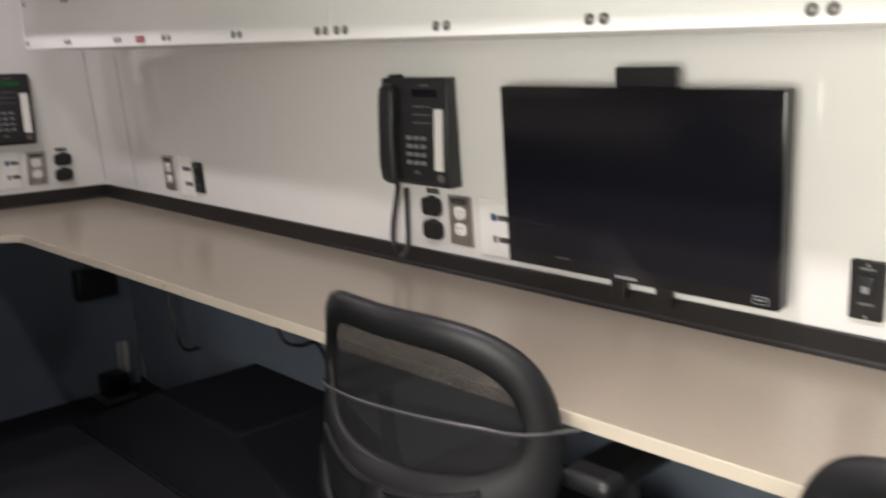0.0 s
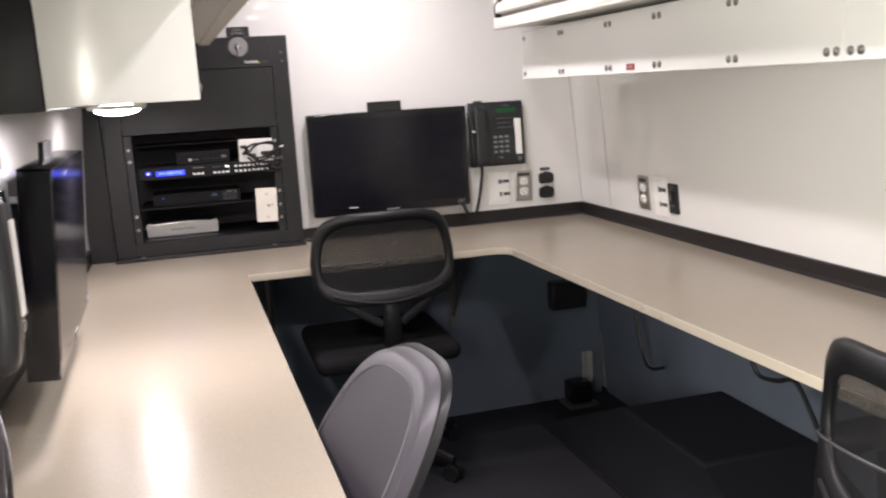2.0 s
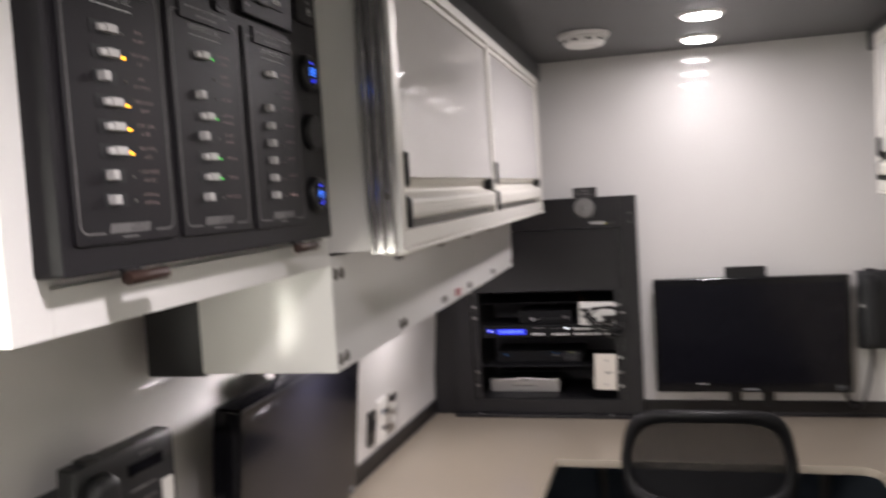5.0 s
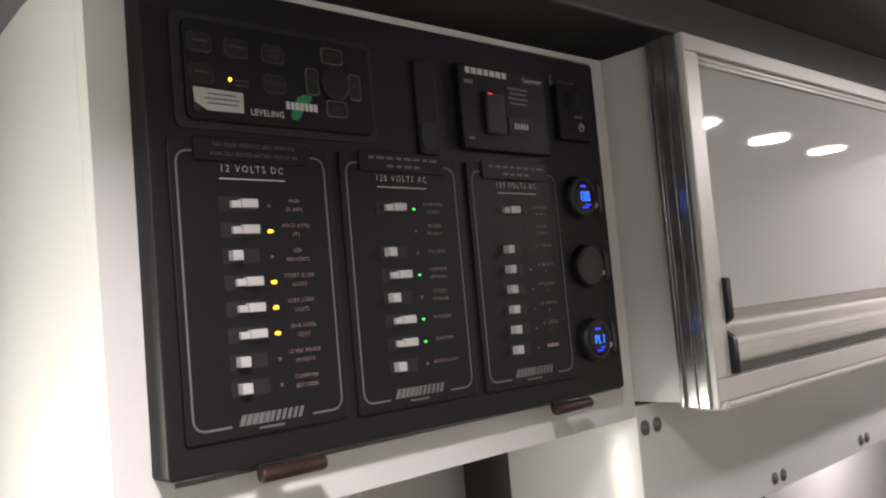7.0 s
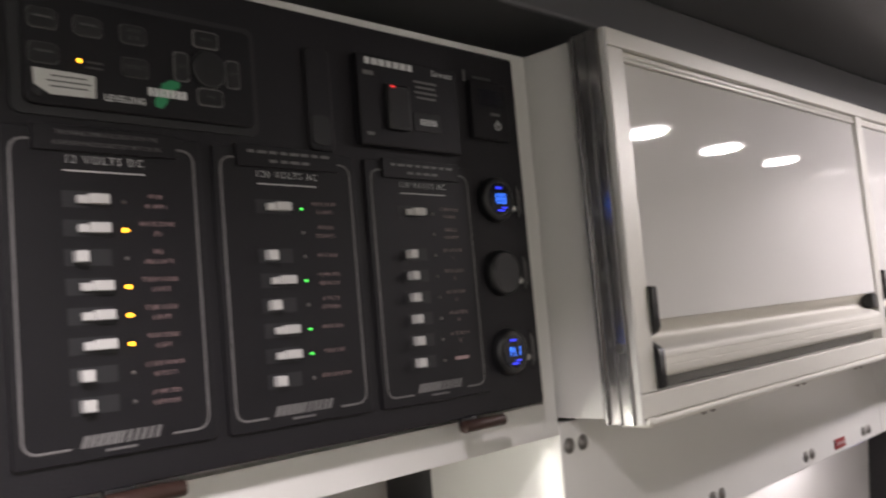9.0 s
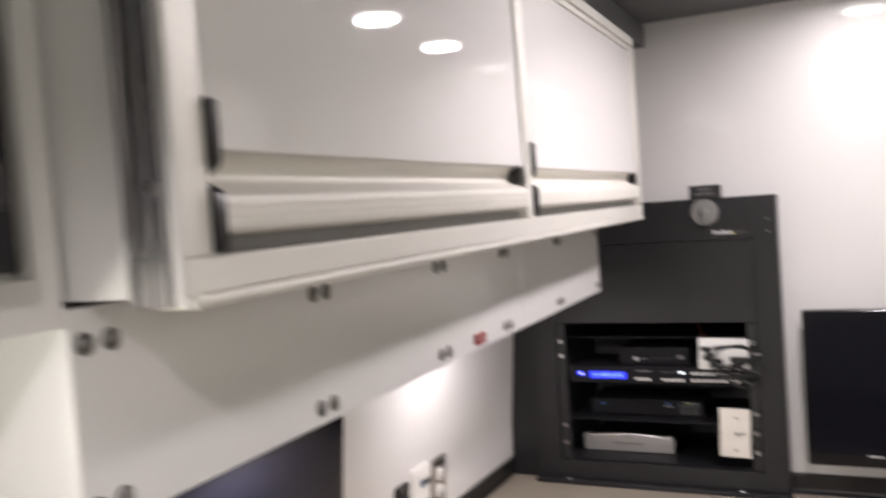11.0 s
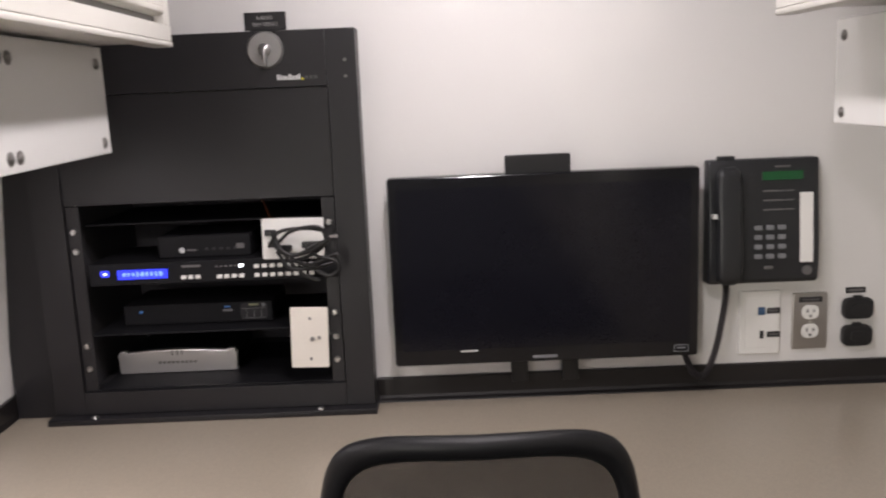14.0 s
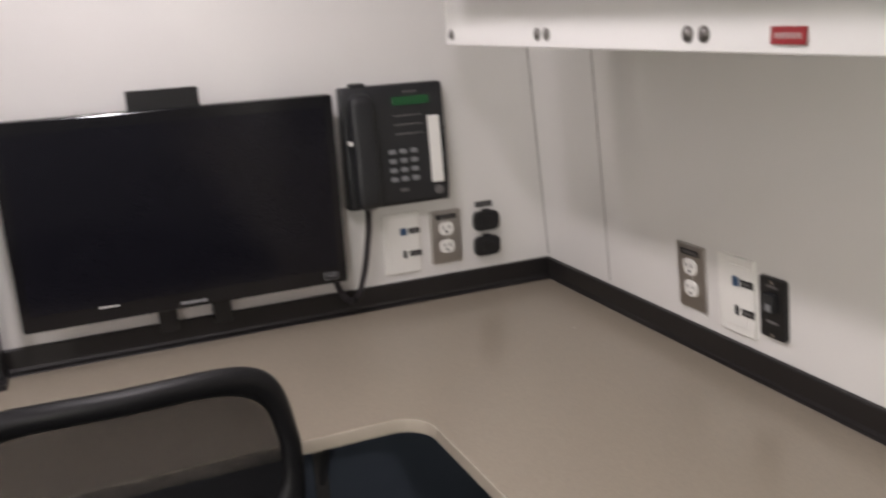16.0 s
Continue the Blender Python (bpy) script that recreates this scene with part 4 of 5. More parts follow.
# ---- equipment rack in the corner; x is the room's y here ----
def rack():
    t = thing("equipment_rack", on_front(0.055, COUNTER), "black steel equipment rack, open bays holding devices, on the worktop", "equipment rack")
    X0, X1 = -0.318, 0.317      # outer
    O0, O1 = -0.257, 0.261      # opening
    H = 0.737
    F = -0.056                  # front face
    Z0, Z1, Z2 = 0.058, 0.428, 0.634

    def b(name, x0, x1, y0, y1, z0, z1, mat=M_RACK, bev=0.0012, label=""):
        bm = B()
        box(bm, x0, x1, y0, y1, z0, z1, bev)
        return part(name, bm, mat, t, label)

    b("side_filler", left_y(COUNTER) - 0.043, X0 - 0.007, -0.030, -0.001, 0.0005, 0.527, M_RACK, 0.001, "black filler panel reaching the side wall")
    b("stile", X0, O0, F, 0.0, 0.012, H)
    b("stile", O1, X1, F, 0.0, 0.012, H)
    b("bottom_rail", O0, O1, F, 0.0, 0.012, Z0)
    b("top_rail", O0, O1, F, 0.0, Z2, H)
    b("blank_panel", O0 + 0.001, O1 - 0.001, F + 0.004, F + 0.012, Z1, Z2 - 0.001, M_RACK, 0.001, "plain black blanking panel")
    foot = b("foot_flange", X0 - 0.006, X1 + 0.004, F - 0.026, 0.0, 0.0, 0.0115)
    for x in (-0.235, 0.21):
        bm = B()
        rod(bm, (x, F - 0.014, 0.012), 0.008, 0.004, "z", 14, 0.006)
        part("screw", bm, M_SCREW, foot)
    # recess behind the bays
    for x0, x1, y0, y1, z0, z1 in ((O0 + 0.001, O0 + 0.006, 0.001, 0.30, Z0 - 0.004, Z1 + 0.01), (O1 - 0.006, O1 - 0.001, 0.001, 0.30, Z0 - 0.004, Z1 + 0.01),
                                   (O0 + 0.006, O1 - 0.006, 0.295, 0.30, Z0 - 0.004, Z1 + 0.01), (O0 + 0.006, O1 - 0.006, 0.001, 0.295, Z0 - 0.004, Z0),
                                   (O0 + 0.006, O1 - 0.006, 0.001, 0.295, Z1 + 0.005, Z1 + 0.01)):
        b("lining_panel", x0, x1, y0, y1, z0, z1, M_LINING, 0.0)
    for x in (O0 + 0.002, O1 - 0.027):
        r = b("rail", x, x + 0.025, F + 0.006, F + 0.012, Z0 + 0.001, Z1 - 0.002, M_RACK, 0.0008)
        for z in (0.080, 0.105, 0.152, 0.200, 0.262, 0.340, 0.378, 0.412):
            silver = z in ((0.105, 0.152, 0.378, 0.340) if x < 0 else (0.105, 0.152, 0.200, 0.378))
            bm = B()
            if silver:
                rod(bm, (x + 0.0125, F + 0.004, z), 0.0062, 0.005, "y", 12, 0.005)
                part("screw", bm, M_SCREW, r)
            else:
                box(bm, x + 0.009, x + 0.016, F + 0.0050, F + 0.0064, z - 0.0035, z + 0.0035)
                part("hole", bm, M_DARK, r)
    b("shelf", O0 + 0.028, O1 - 0.028, F + 0.008, 0.24, 0.170, 0.1735, M_CASE, 0.0005)
    b("shelf", O0 + 0.028, O1 - 0.028, F + 0.008, 0.24, 0.0585, 0.062, M_CASE, 0.0005)
    b("shelf", O0 + 0.028, O1 - 0.028, F + 0.03, 0.24, 0.385, 0.3875, M_CASE, 0.0005)
    # turn lock with a chrome dish
    bm = B()
    rod(bm, (0.151, F - 0.002, 0.703), 0.0345, 0.006, "y", 40, 0.031)
    lock = part("lock_dish", bm, M_LOCK, t, "round polished steel lock dish")
    bm = B()
    ball(bm, (0.151, F - 0.006, 0.703), 0.012, 0.012, 0.012, 18)
    box(bm, 0.1475, 0.1545, F - 0.020, F - 0.004, 0.672, 0.703, 0.003)
    part("lock_knob", bm, M_LOCK, lock)
    # maker mark: plain bars
    for k, (u, w, hgt) in enumerate(((0.172, 0.0050, 0.0105), (0.1775, 0.0030, 0.0090), (0.1825, 0.0046, 0.0075), (0.1875, 0.0030, 0.0075), (0.1935, 0.0055, 0.0105), (0.1995, 0.0044, 0.0075), (0.2050, 0.0042, 0.0075), (0.2102, 0.0040, 0.0105))):
        bm = B()
        plate(bm, u, 0.6470 + hgt / 2, w, hgt, F, F - 0.0008, 0.001, 0)
        part("maker_mark", bm, M_INK, t, "small white maker mark")
    bm = B()
    plate(bm, 0.2160, 0.6485, 0.0055, 0.0055, F, F - 0.0009, 0.0027, 0)
    part("maker_mark", bm, M_YELLOWINK, t)
    for k in range(3):
        bm = B()
        plate(bm, 0.2235 + 0.0085 * k, 0.6510, 0.0058, 0.0062, F, F - 0.0008, 0.001, 0)
        part("maker_mark", bm, M_INK_FAINT, t)
    for z in (0.60, 0.57):
        bm = B()
        rod(bm, (0.296, F - 0.001, z + 0.08), 0.003, 0.003, "y", 10)
        part("screw", bm, M_DULL, t)
    return t


rack()
t = thing("sign", on_front(0.210, 1.495, 0.056), "small black sign with two white lines above a rack", "sign")
bm = B()
plate(bm, 0, 0, 0.076, 0.032, 0.0, -0.002, 0.001, 0.0004)
part("plaque", bm, M_PLASTIC, t)
lettering("RADIO", 0.0092, 0, 0.0055, -0.0026, M_INK_SOFT, t, squeeze=1.1)
lettering("BATTERIES", 0.0092, 0, -0.0060, -0.0026, M_INK_SOFT, t, squeeze=1.05)
bm = B()
box(bm, -0.03, 0.03, 0.0, 0.056, -0.016, -0.0135)
part("ledge_tab", bm, M_PLASTIC, t)



# devices in the rack; the frame of the rack again
def device(name, x0, x1, z0, z1, front, depth, mat, label, category):
    t = thing(name, on_front((x0 + x1) / 2, z0, 0.056 + front), label, category)
    bm = B()
    box(bm, -(x1 - x0) / 2, (x1 - x0) / 2, 0.0, depth, 0.0, z1 - z0, 0.0025)
    part("case", bm, mat, t)
    return t


def dot(t, name, x, z, w, h, mat, lift=0.001, r=None, label=""):
    bm = B()
    plate(bm, x, z, w, h, 0.001, -lift, min(w, h) * 0.2 if r is None else r, 0)
    return part(name, bm, mat, t, label)


d = device("matrix_switcher", -0.164, 0.316, 1.013, 1.056, 0.004, 0.20, M_CASE, "black rack switcher with a glowing blue display and white keys", "rack device")
dot(d, "power_key", -0.209, 0.024, 0.016, 0.012, G_BLUE, 0.002, None, "glowing blue key")
dot(d, "power_symbol", -0.208, 0.024, 0.007, 0.003, G_WHITE, 0.0026)
dot(d, "display", -0.137, 0.021, 0.096, 0.018, G_BLUE, 0.0015, 0.001, "glowing blue display")
for k in range(9):
    dot(d, "digit", -0.172 + 0.0088 * k, 0.0215, 0.0045 if k % 4 else 0.006, 0.0085 if k > 2 else 0.006, G_LIGHTBLUE, 0.0022, 0.0008)
for k in range(3):
    dot(d, "key", -0.058 + 0.0135 * k, 0.012, 0.0092, 0.0070, M_IVORY, 0.003)
for k in range(4):
    dot(d, "key", 0.0105 + 0.0142 * k, 0.011, 0.0095, 0.0070, M_IVORY, 0.003)
for k in range(5):
    dot(d, "indicator", 0.006 + 0.0090 * k, 0.0305, 0.004, 0.0025, M_INK_DIM, 0.001)
dot(d, "indicator", 0.0535, 0.0305, 0.009, 0.006, G_WHITE, 0.002, None, "white lit indicator")
for r in range(2):
    for k in range(8):
        dot(d, "key", 0.083 + 0.0150 * k, 0.0110 + 0.0175 * r, 0.0092, 0.0070, M_IVORY, 0.003)
dot(d, "printed_bar", -0.043, 0.033, 0.036, 0.004, M_INK_DIM, 0.001)

d = device("mini_computer", -0.038, 0.143, 1.0565, 1.100, -0.03, 0.15, M_CASE, "small black box computer with a pale round mark", "computer")
dot(d, "maker_mark", -0.044, 0.015, 0.011, 0.011, M_INK, 0.001, 0.0054)
dot(d, "printed_bar", -0.025, 0.015, 0.019, 0.003, M_INK_DIM, 0.001)
for k in range(5):
    dot(d, "port", 0.004 + 0.014 * k, 0.016, 0.007, 0.005, M_DARK, 0.001)
dot(d, "printed_bar", 0.07, 0.020, 0.016, 0.010, M_INK_DIM, 0.001)

d = device("video_recorder", -0.132, 0.168, 0.9150, 0.966, -0.065, 0.15, M_CASE, "flat black recorder with a small blue lamp", "rack device")
dot(d, "indicator", -0.115, 0.034, 0.007, 0.006, G_DIMBLUE, 0.001, None, "blue lamp")
dot(d, "indicator", 0.060, 0.040, 0.012, 0.003, G_DIMBLUE, 0.001)
dot(d, "printed_bar", 0.060, 0.031, 0.020, 0.006, M_INK_DIM, 0.001)
dot(d, "sticker", 0.113, 0.0265, 0.054, 0.042, M_DARK, 0.001)
dot(d, "sticker", 0.113, 0.0435, 0.020, 0.005, M_PALEINK, 0.0018)
dot(d, "printed_bar", 0.112, 0.0335, 0.048, 0.0014, M_INK_DIM, 0.0018)
dot(d, "printed_bar", 0.112, 0.0090, 0.048, 0.0012, M_INK_DIM, 0.0018)
dot(d, "sticker", 0.133, 0.0420, 0.006, 0.009, M_KEY, 0.0018)
for k in range(3):
    dot(d, "printed_bar", 0.098 + 0.015 * k, 0.021, 0.0015, 0.018, M_INK_DIM, 0.0016)

d.scale.z = 0.80

# silver amplifier with a bowed front
t = thing("amplifier", on_front(-0.043, 0.8035, -0.040), "silver box amplifier with a bowed front and three slots", "amplifier")
bm = B()
pts = [(-0.122, 0.0), (0.122, 0.0), (0.124, 0.040), (0.10, 0.0445), (0.05, 0.0480), (0.0, 0.0495), (-0.05, 0.0480), (-0.10, 0.0445), (-0.124, 0.040)]
slab(bm, pts, 0.014, 0.0, 0.003)
part("front_plate", bm, M_SILVER, t, "silver bowed front plate")
bm = B()
box(bm, -0.117, 0.117, 0.0145, 0.18, 0.0, 0.036, 0.003)
part("case", bm, M_CASE, t, "black case behind the plate")
for x in (-0.010, 0.0, 0.010):
    dot(t, "slot", x, 0.0425, 0.0035, 0.011, M_DULL, 0.001, 0.0015)
for k in range(9):
    dot(t, "maker_mark", -0.037 + 0.0092 * k, 0.0225, 0.0064, 0.0052, M_DULL, 0.0008, 0.001, "grey maker mark")
for s in (-1, 1):
    bm = B()
    box(bm, s * 0.112 - 0.008, s * 0.112 + 0.008, -0.001, 0.016, 0.037, 0.0475, 0.002)
    part("corner_cap", bm, M_SILVER, t)

# two white jack plates that lean in the bays, with short black leads
t = thing("jack_plate", on_front(0.250, 0.836, 0.062) @ pose(0, 0, 0, -2, 1.5, 0), "white veined plate with one jack and two screws", "wall plate")
bm = B()
plate(bm, 0, 0.060, 0.073, 0.120, 0.0, -0.005, 0.003, 0.0015)
part("cover_plate", bm, M_MARBLE, t)
for z in (0.098, 0.018):
    bm = B()
    rod(bm, (0.002, -0.0055, z), 0.0032, 0.002, "y", 10)
    part("screw", bm, M_DULL, t)
bm = B()
rod(bm, (0.006, -0.007, 0.058), 0.0045, 0.006, "y", 12)
rod(bm, (0.019, -0.006, 0.060), 0.0032, 0.004, "y", 10)
part("jack", bm, M_DULL, t)

t = thing("jack_plate", on_front(0.232, 1.0575, 0.058) @ pose(0, 0, 0, -3, 1, 0), "white plate with black connectors and crossing leads", "wall plate")
bm = B()
plate(bm, 0, 0.034, 0.118, 0.078, 0.0, -0.004, 0.003, 0.001)
part("cover_plate", bm, M_IVORY, t)
for x, z, w in ((-0.042, 0.046, 0.022), (-0.040, 0.024, 0.014), (0.035, 0.022, 0.036), (-0.012, 0.016, 0.02)):
    bm = B()
    box(bm, x - w / 2, x + w / 2, -0.012, -0.003, z - 0.006, z + 0.006, 0.002)
    part("connector", bm, M_PLASTIC, t)
for pts in ([(-0.045, -0.012, 0.02), (-0.02, -0.03, 0.05), (0.03, -0.035, 0.056), (0.06, -0.02, 0.05)],
            [(-0.04, -0.012, 0.03), (-0.01, -0.035, 0.008), (0.035, -0.04, 0.012), (0.078, -0.05, 0.038)],
            [(-0.03, -0.01, 0.01), (0.0, -0.035, -0.02), (0.05, -0.03, -0.018), (0.075, -0.02, -0.012)],
            [(-0.035, -0.012, 0.045), (-0.015, -0.03, 0.01), (0.02, -0.032, -0.03), (0.05, -0.025, -0.045)],
            [(-0.030, -0.012, 0.024), (0.005, -0.038, 0.052), (0.055, -0.042, 0.058), (0.066, -0.036, 0.030), (0.040, -0.03, 0.006), (0.0, -0.034, -0.006)],
            [(0.020, -0.012, 0.022), (0.050, -0.040, 0.004), (0.082, -0.042, -0.004), (0.090, -0.040, -0.022), (0.070, -0.034, -0.034), (0.045, -0.03, -0.024)],
            [(-0.012, -0.012, 0.014), (0.012, -0.036, -0.008), (0.045, -0.042, -0.010), (0.085, -0.040, 0.006), (0.094, -0.038, -0.010)],
            [(-0.038, -0.012, 0.046), (-0.022, -0.036, 0.020), (0.010, -0.040, 0.006), (0.050, -0.040, 0.026), (0.074, -0.048, 0.034)]):
    bm = B()
    sweep(bm, smooth_path(pts, 8), 0.0035, 7)
    part("lead", bm, M_CABLE, t, "black lead")
bm = B()
rod(bm, (0.084, -0.052, 0.042), 0.0032, 0.014, "x", 10)
part("plug_tip", bm, M_SCREW, t)

# a loose reddish wire at the top of the open bay
t = thing("loose_wire", on_front(0.165, 1.165, 0.0), "thin reddish-brown wire hanging in the rack bay", "wire")
bm = B()
sweep(bm, smooth_path([(-0.02, 0.09, 0.0), (0.0, 0.03, -0.018), (0.018, -0.02, -0.036), (0.028, -0.035, -0.055)], 6), 0.0016, 6)
part("strand", bm, M_REDWIRE, t)


# ---- power distribution cabinet on the left wall ----
t = thing("panel_cabinet", pose(-1.1355, 0.0585, 1.4135, 0, 0.55, 1.35) @ Matrix.Diagonal((0.960, 0.960, 0.960, 1)), "white wall cabinet carrying a black electrical panel", "wall cabinet")
bm = B()
box(bm, -0.311, 0.311, -0.27, -0.0181, 0.0, 0.431, 0.0003)
part("body", bm, M_CAB, t)
for name, x0, x1, z0, z1 in (("stile", 0.2655, 0.311, 0.0, 0.431), ("stile", -0.311, -0.2875, 0.0, 0.431), ("rail", -0.2873, 0.2653, 0.0, 0.0375), ("rail", -0.2873, 0.2653, 0.424, 0.431)):
    bm = B()
    box(bm, x0, x1, -0.018, 0.0, z0, z1, 0.0003)
    part(name, bm, M_CAB, t, "white face frame")

BOARD = pose(-1.0673, 0.082, 1.5123, 0.58, 0.21, 1.35) @ Matrix.Diagonal((0.9496, 0.956, 0.9476, 1)) @ pose(0.1979, 0, -1.532, 0, 0, 180)
pp = thing("distribution_board", BOARD, "black electrical board with lit breakers, meters and generator switch", "distribution board")
bm = B()
plate(bm, 0.2573, 1.6603, 0.546, 0.374, 0.026, -0.003, 0.004, 0.0015)
part("backplate", bm, M_PANEL, pp, "textured black backplate")


def pbox(name, x, z, w, h, d0, d1, mat, parent, label="", bev=0.0, r=None):
    bm = B()
    if r is None:
        box(bm, x - w / 2, x + w / 2, -d1, -d0, z - h / 2, z + h / 2, bev)
    else:
        slab(bm, outline(w, h, r, 5, x, z), -d0, -d1, bev)
    return part(name, bm, mat, parent, label)


def border(x0, x1, z0, z1, y, parent, gap):
    """The printed line round a breaker plate, open at the top for the notice and at the bottom for the maker's mark."""
    w, r = 0.0017, 0.009
    for k, pts in enumerate((
        [(gap[0], z0), (x0 + r, z0)] + [(x0 + r - r * math.sin(radians(a)), z0 + r - r * math.cos(radians(a))) for a in (30, 60, 90)] + [(x0, z1 - r)] + [(x0 + r - r * math.cos(radians(a)), z1 - r + r * math.sin(radians(a))) for a in (30, 60, 90)] + [(x0 + 0.013, z1)],
        [(gap[1], z0), (x1 - r, z0)] + [(x1 - r + r * math.sin(radians(a)), z0 + r - r * math.cos(radians(a))) for a in (30, 60, 90)] + [(x1, z1 - r)] + [(x1 - r + r * math.cos(radians(a)), z1 - r + r * math.sin(radians(a))) for a in (30, 60, 90)] + [(x1 - 0.013, z1)])):
        bm = B()
        sweep(bm, [(x, y, z) for x, z in pts], w / 2, 6, False, 0.25)
        part("border_line", bm, M_INK_DIM, parent, "thin printed border")


def breaker_plate(x0, x1, z0, z1, title, tx, tz, notice, rows, tog_x, led_x, lab_x, mark_x):
    """rows: (z, kind, led, text); kind: 'on', 'off' or ''."""
    bm = B()
    plate(bm, (x0 + x1) / 2, (z0 + z1) / 2, x1 - x0 + 0.012, z1 - z0 + 0.018, -0.003, -0.006, 0.003, 0.0008)
    p = part("breaker_plate", bm, M_PANEL2, pp, "black breaker plate with white print")
    y = -0.0064
    border(x0, x1, z0, z1, y, p, (mark_x - 0.036, mark_x + 0.036))
    lettering(title, 0.0081, tx, tz, y, M_INK_TITLE, p, squeeze=0.90, bold=-0.00008, spread=1.36)
    pbox("underline", tx, tz - 0.0078, 0.058, 0.0008, 0.006, 0.0065, M_INK_TITLE, p)
    tag = pbox("notice_strip", (x0 + x1) / 2, z1 + 0.002, x1 - x0 - 0.028, 0.018, 0.006, 0.0085, M_PANEL2, p, "black notice strip", 0.0006)
    for k, s in enumerate(notice):
        if s == "#":
            for j in range(8 if k == 0 else 4):
                pbox("printed_bar", (x0 + x1) / 2 + (j - (3.5 if k == 0 else 1.5)) * 0.0105, z1 + 0.0055 - 0.0072 * k, 0.006 + 0.003 * ((j * 5 + k) % 3) / 2, 0.0024, 0.0084, 0.0088, M_INK_DIM, p)
            continue
        lettering(s, 0.0046, (x0 + x1) / 2, z1 + 0.0055 - 0.0072 * k, -0.0089, M_INK_DIM, p, squeeze=0.76, bold=0.0, spread=1.18)
    for z, kind, led, text in rows:
        if kind:
            slot = pbox("breaker_slot", tog_x - 0.004, z, 0.032, 0.0115, 0.0058, 0.0064, M_DARK, p)
            bm = B()
            if kind == "on":
                box(bm, tog_x - 0.0035, tog_x + 0.0110, -0.0120, -0.006, z - 0.0034, z + 0.0036, 0.0007)
                box(bm, tog_x - 0.0110, tog_x - 0.0020, -0.0100, -0.006, z - 0.0032, z + 0.0024, 0.0006)
            else:
                box(bm, tog_x - 0.0150, tog_x - 0.0062, -0.0140, -0.006, z - 0.0040, z + 0.0040, 0.0008)
            part("breaker_toggle", bm, M_BREAKER, p, "white rocker, on" if kind == "on" else "white rocker, off")
        lamp_r = {"amber": 0.0015, "green": 0.0010, "": 0.0014}[led]
        bm = B()
        ball(bm, (led_x, -0.0062, z - 0.001), lamp_r * (1.7 if led else 1.0), lamp_r, lamp_r, 10)
        part("indicator", bm, {"amber": G_AMBER, "green": G_GREEN, "": M_DULL}[led], p, led and led + " lamp, lit")
        lines = text.split("/")
        for k, s in enumerate(lines):
            zz = z + (0.0036 - 0.0072 * k if len(lines) > 1 else 0)
            if s == "#":
                pbox("printed_bar", lab_x, zz, 0.018, 0.003, 0.006, 0.0067, M_INK_PINK, p)
            else:
                lettering(s, 0.0046, lab_x, zz, -0.0065, M_INK_PINK, p, squeeze=0.78, bold=-0.00005, spread=1.25)


def rows(z0, z1, n):
    return [z0 + (z1 - z0) * k / (n - 1) for k in range(n)]


ROWS_Z = rows(1.673, 1.532, 8)
breaker_plate(0.0040, 0.1355, 1.505, 1.713, "12 VOLTS DC", 0.0675, 1.7005, ("THIS PANEL OPERATES ONLY WITH THE", "AUXILIARY MASTER BATTERY SWITCH ON"),
              [(z, *v) for z, v in zip(ROWS_Z, (("on", "", "MAIN/80 AMPS"), ("on", "amber", "WHITE DOME/LTS"), ("off", "", "RED/ON LIGHTS"), ("on", "amber", "STREET SCENE/LIGHTS"),
                                               ("on", "amber", "CURB SCENE/LIGHTS"), ("on", "amber", "REAR SCENE/LIGHT"), ("off", "", "12 VDC POWER/OUTLETS"), ("off", "", "COMPUTER/NETWORK")))], 0.0565, 0.0797, 0.1035, 0.0705)
breaker_plate(0.1585, 0.2865, 1.5043, 1.712, "120 VOLTS AC", 0.2207, 1.6993, ("#", "#"),
              [(z, *v) for z, v in zip(ROWS_Z, (("on", "green", "SHORE MAIN/50 AMPS"), ("", "", "REVERSE/POLARITY"), ("off", "", "AIR COND"), ("on", "green", "COMPUTER/NETWORK"),
                                               ("off", "", "OUTLETS/EXTERIOR"), ("on", "green", "MONITORS"), ("on", "green", "MONITORS"), ("off", "", "REFRIGERATOR")))], 0.2085, 0.2325, 0.256, 0.2225)
breaker_plate(0.3110, 0.4378, 1.5035, 1.7115, "120 VOLTS AC", 0.3752, 1.6985, ("#", "#"),
              [(z, *v) for z, v in zip(ROWS_Z, (("on", "", "SHORE MAIN/50 AMPS"), ("", "", "REVERSE/POLARITY"), ("off", "", "AC OUTLETS/1"), ("off", "", "AC OUTLETS/2"),
                                               ("off", "", "AC OUTLETS/3"), ("off", "", "AC OUTLETS/4"), ("off", "", "AC OUTLETS/5"), ("off", "", "#")))], 0.3615, 0.3851, 0.4085, 0.3775)
# the maker's marks stay plain italic bars
for x in (0.0705, 0.2225, 0.3775):
    for k in range(11):
        bm = B()
        u = x - 0.030 + 0.0052 * k
        slab(bm, [(u, 1.5045), (u + (0.0042 if k < 5 else 0.0030), 1.5045), (u + (0.0072 if k < 5 else 0.0060), 1.5125), (u + 0.0030, 1.5125)], -0.0058, -0.0066)
        part("maker_mark", bm, M_INK_DIM, pp, "grey slanted maker mark")
    pbox("printed_bar", x - 0.002, 1.5010, 0.022, 0.0016, 0.0058, 0.0065, M_INK_DIM, pp)

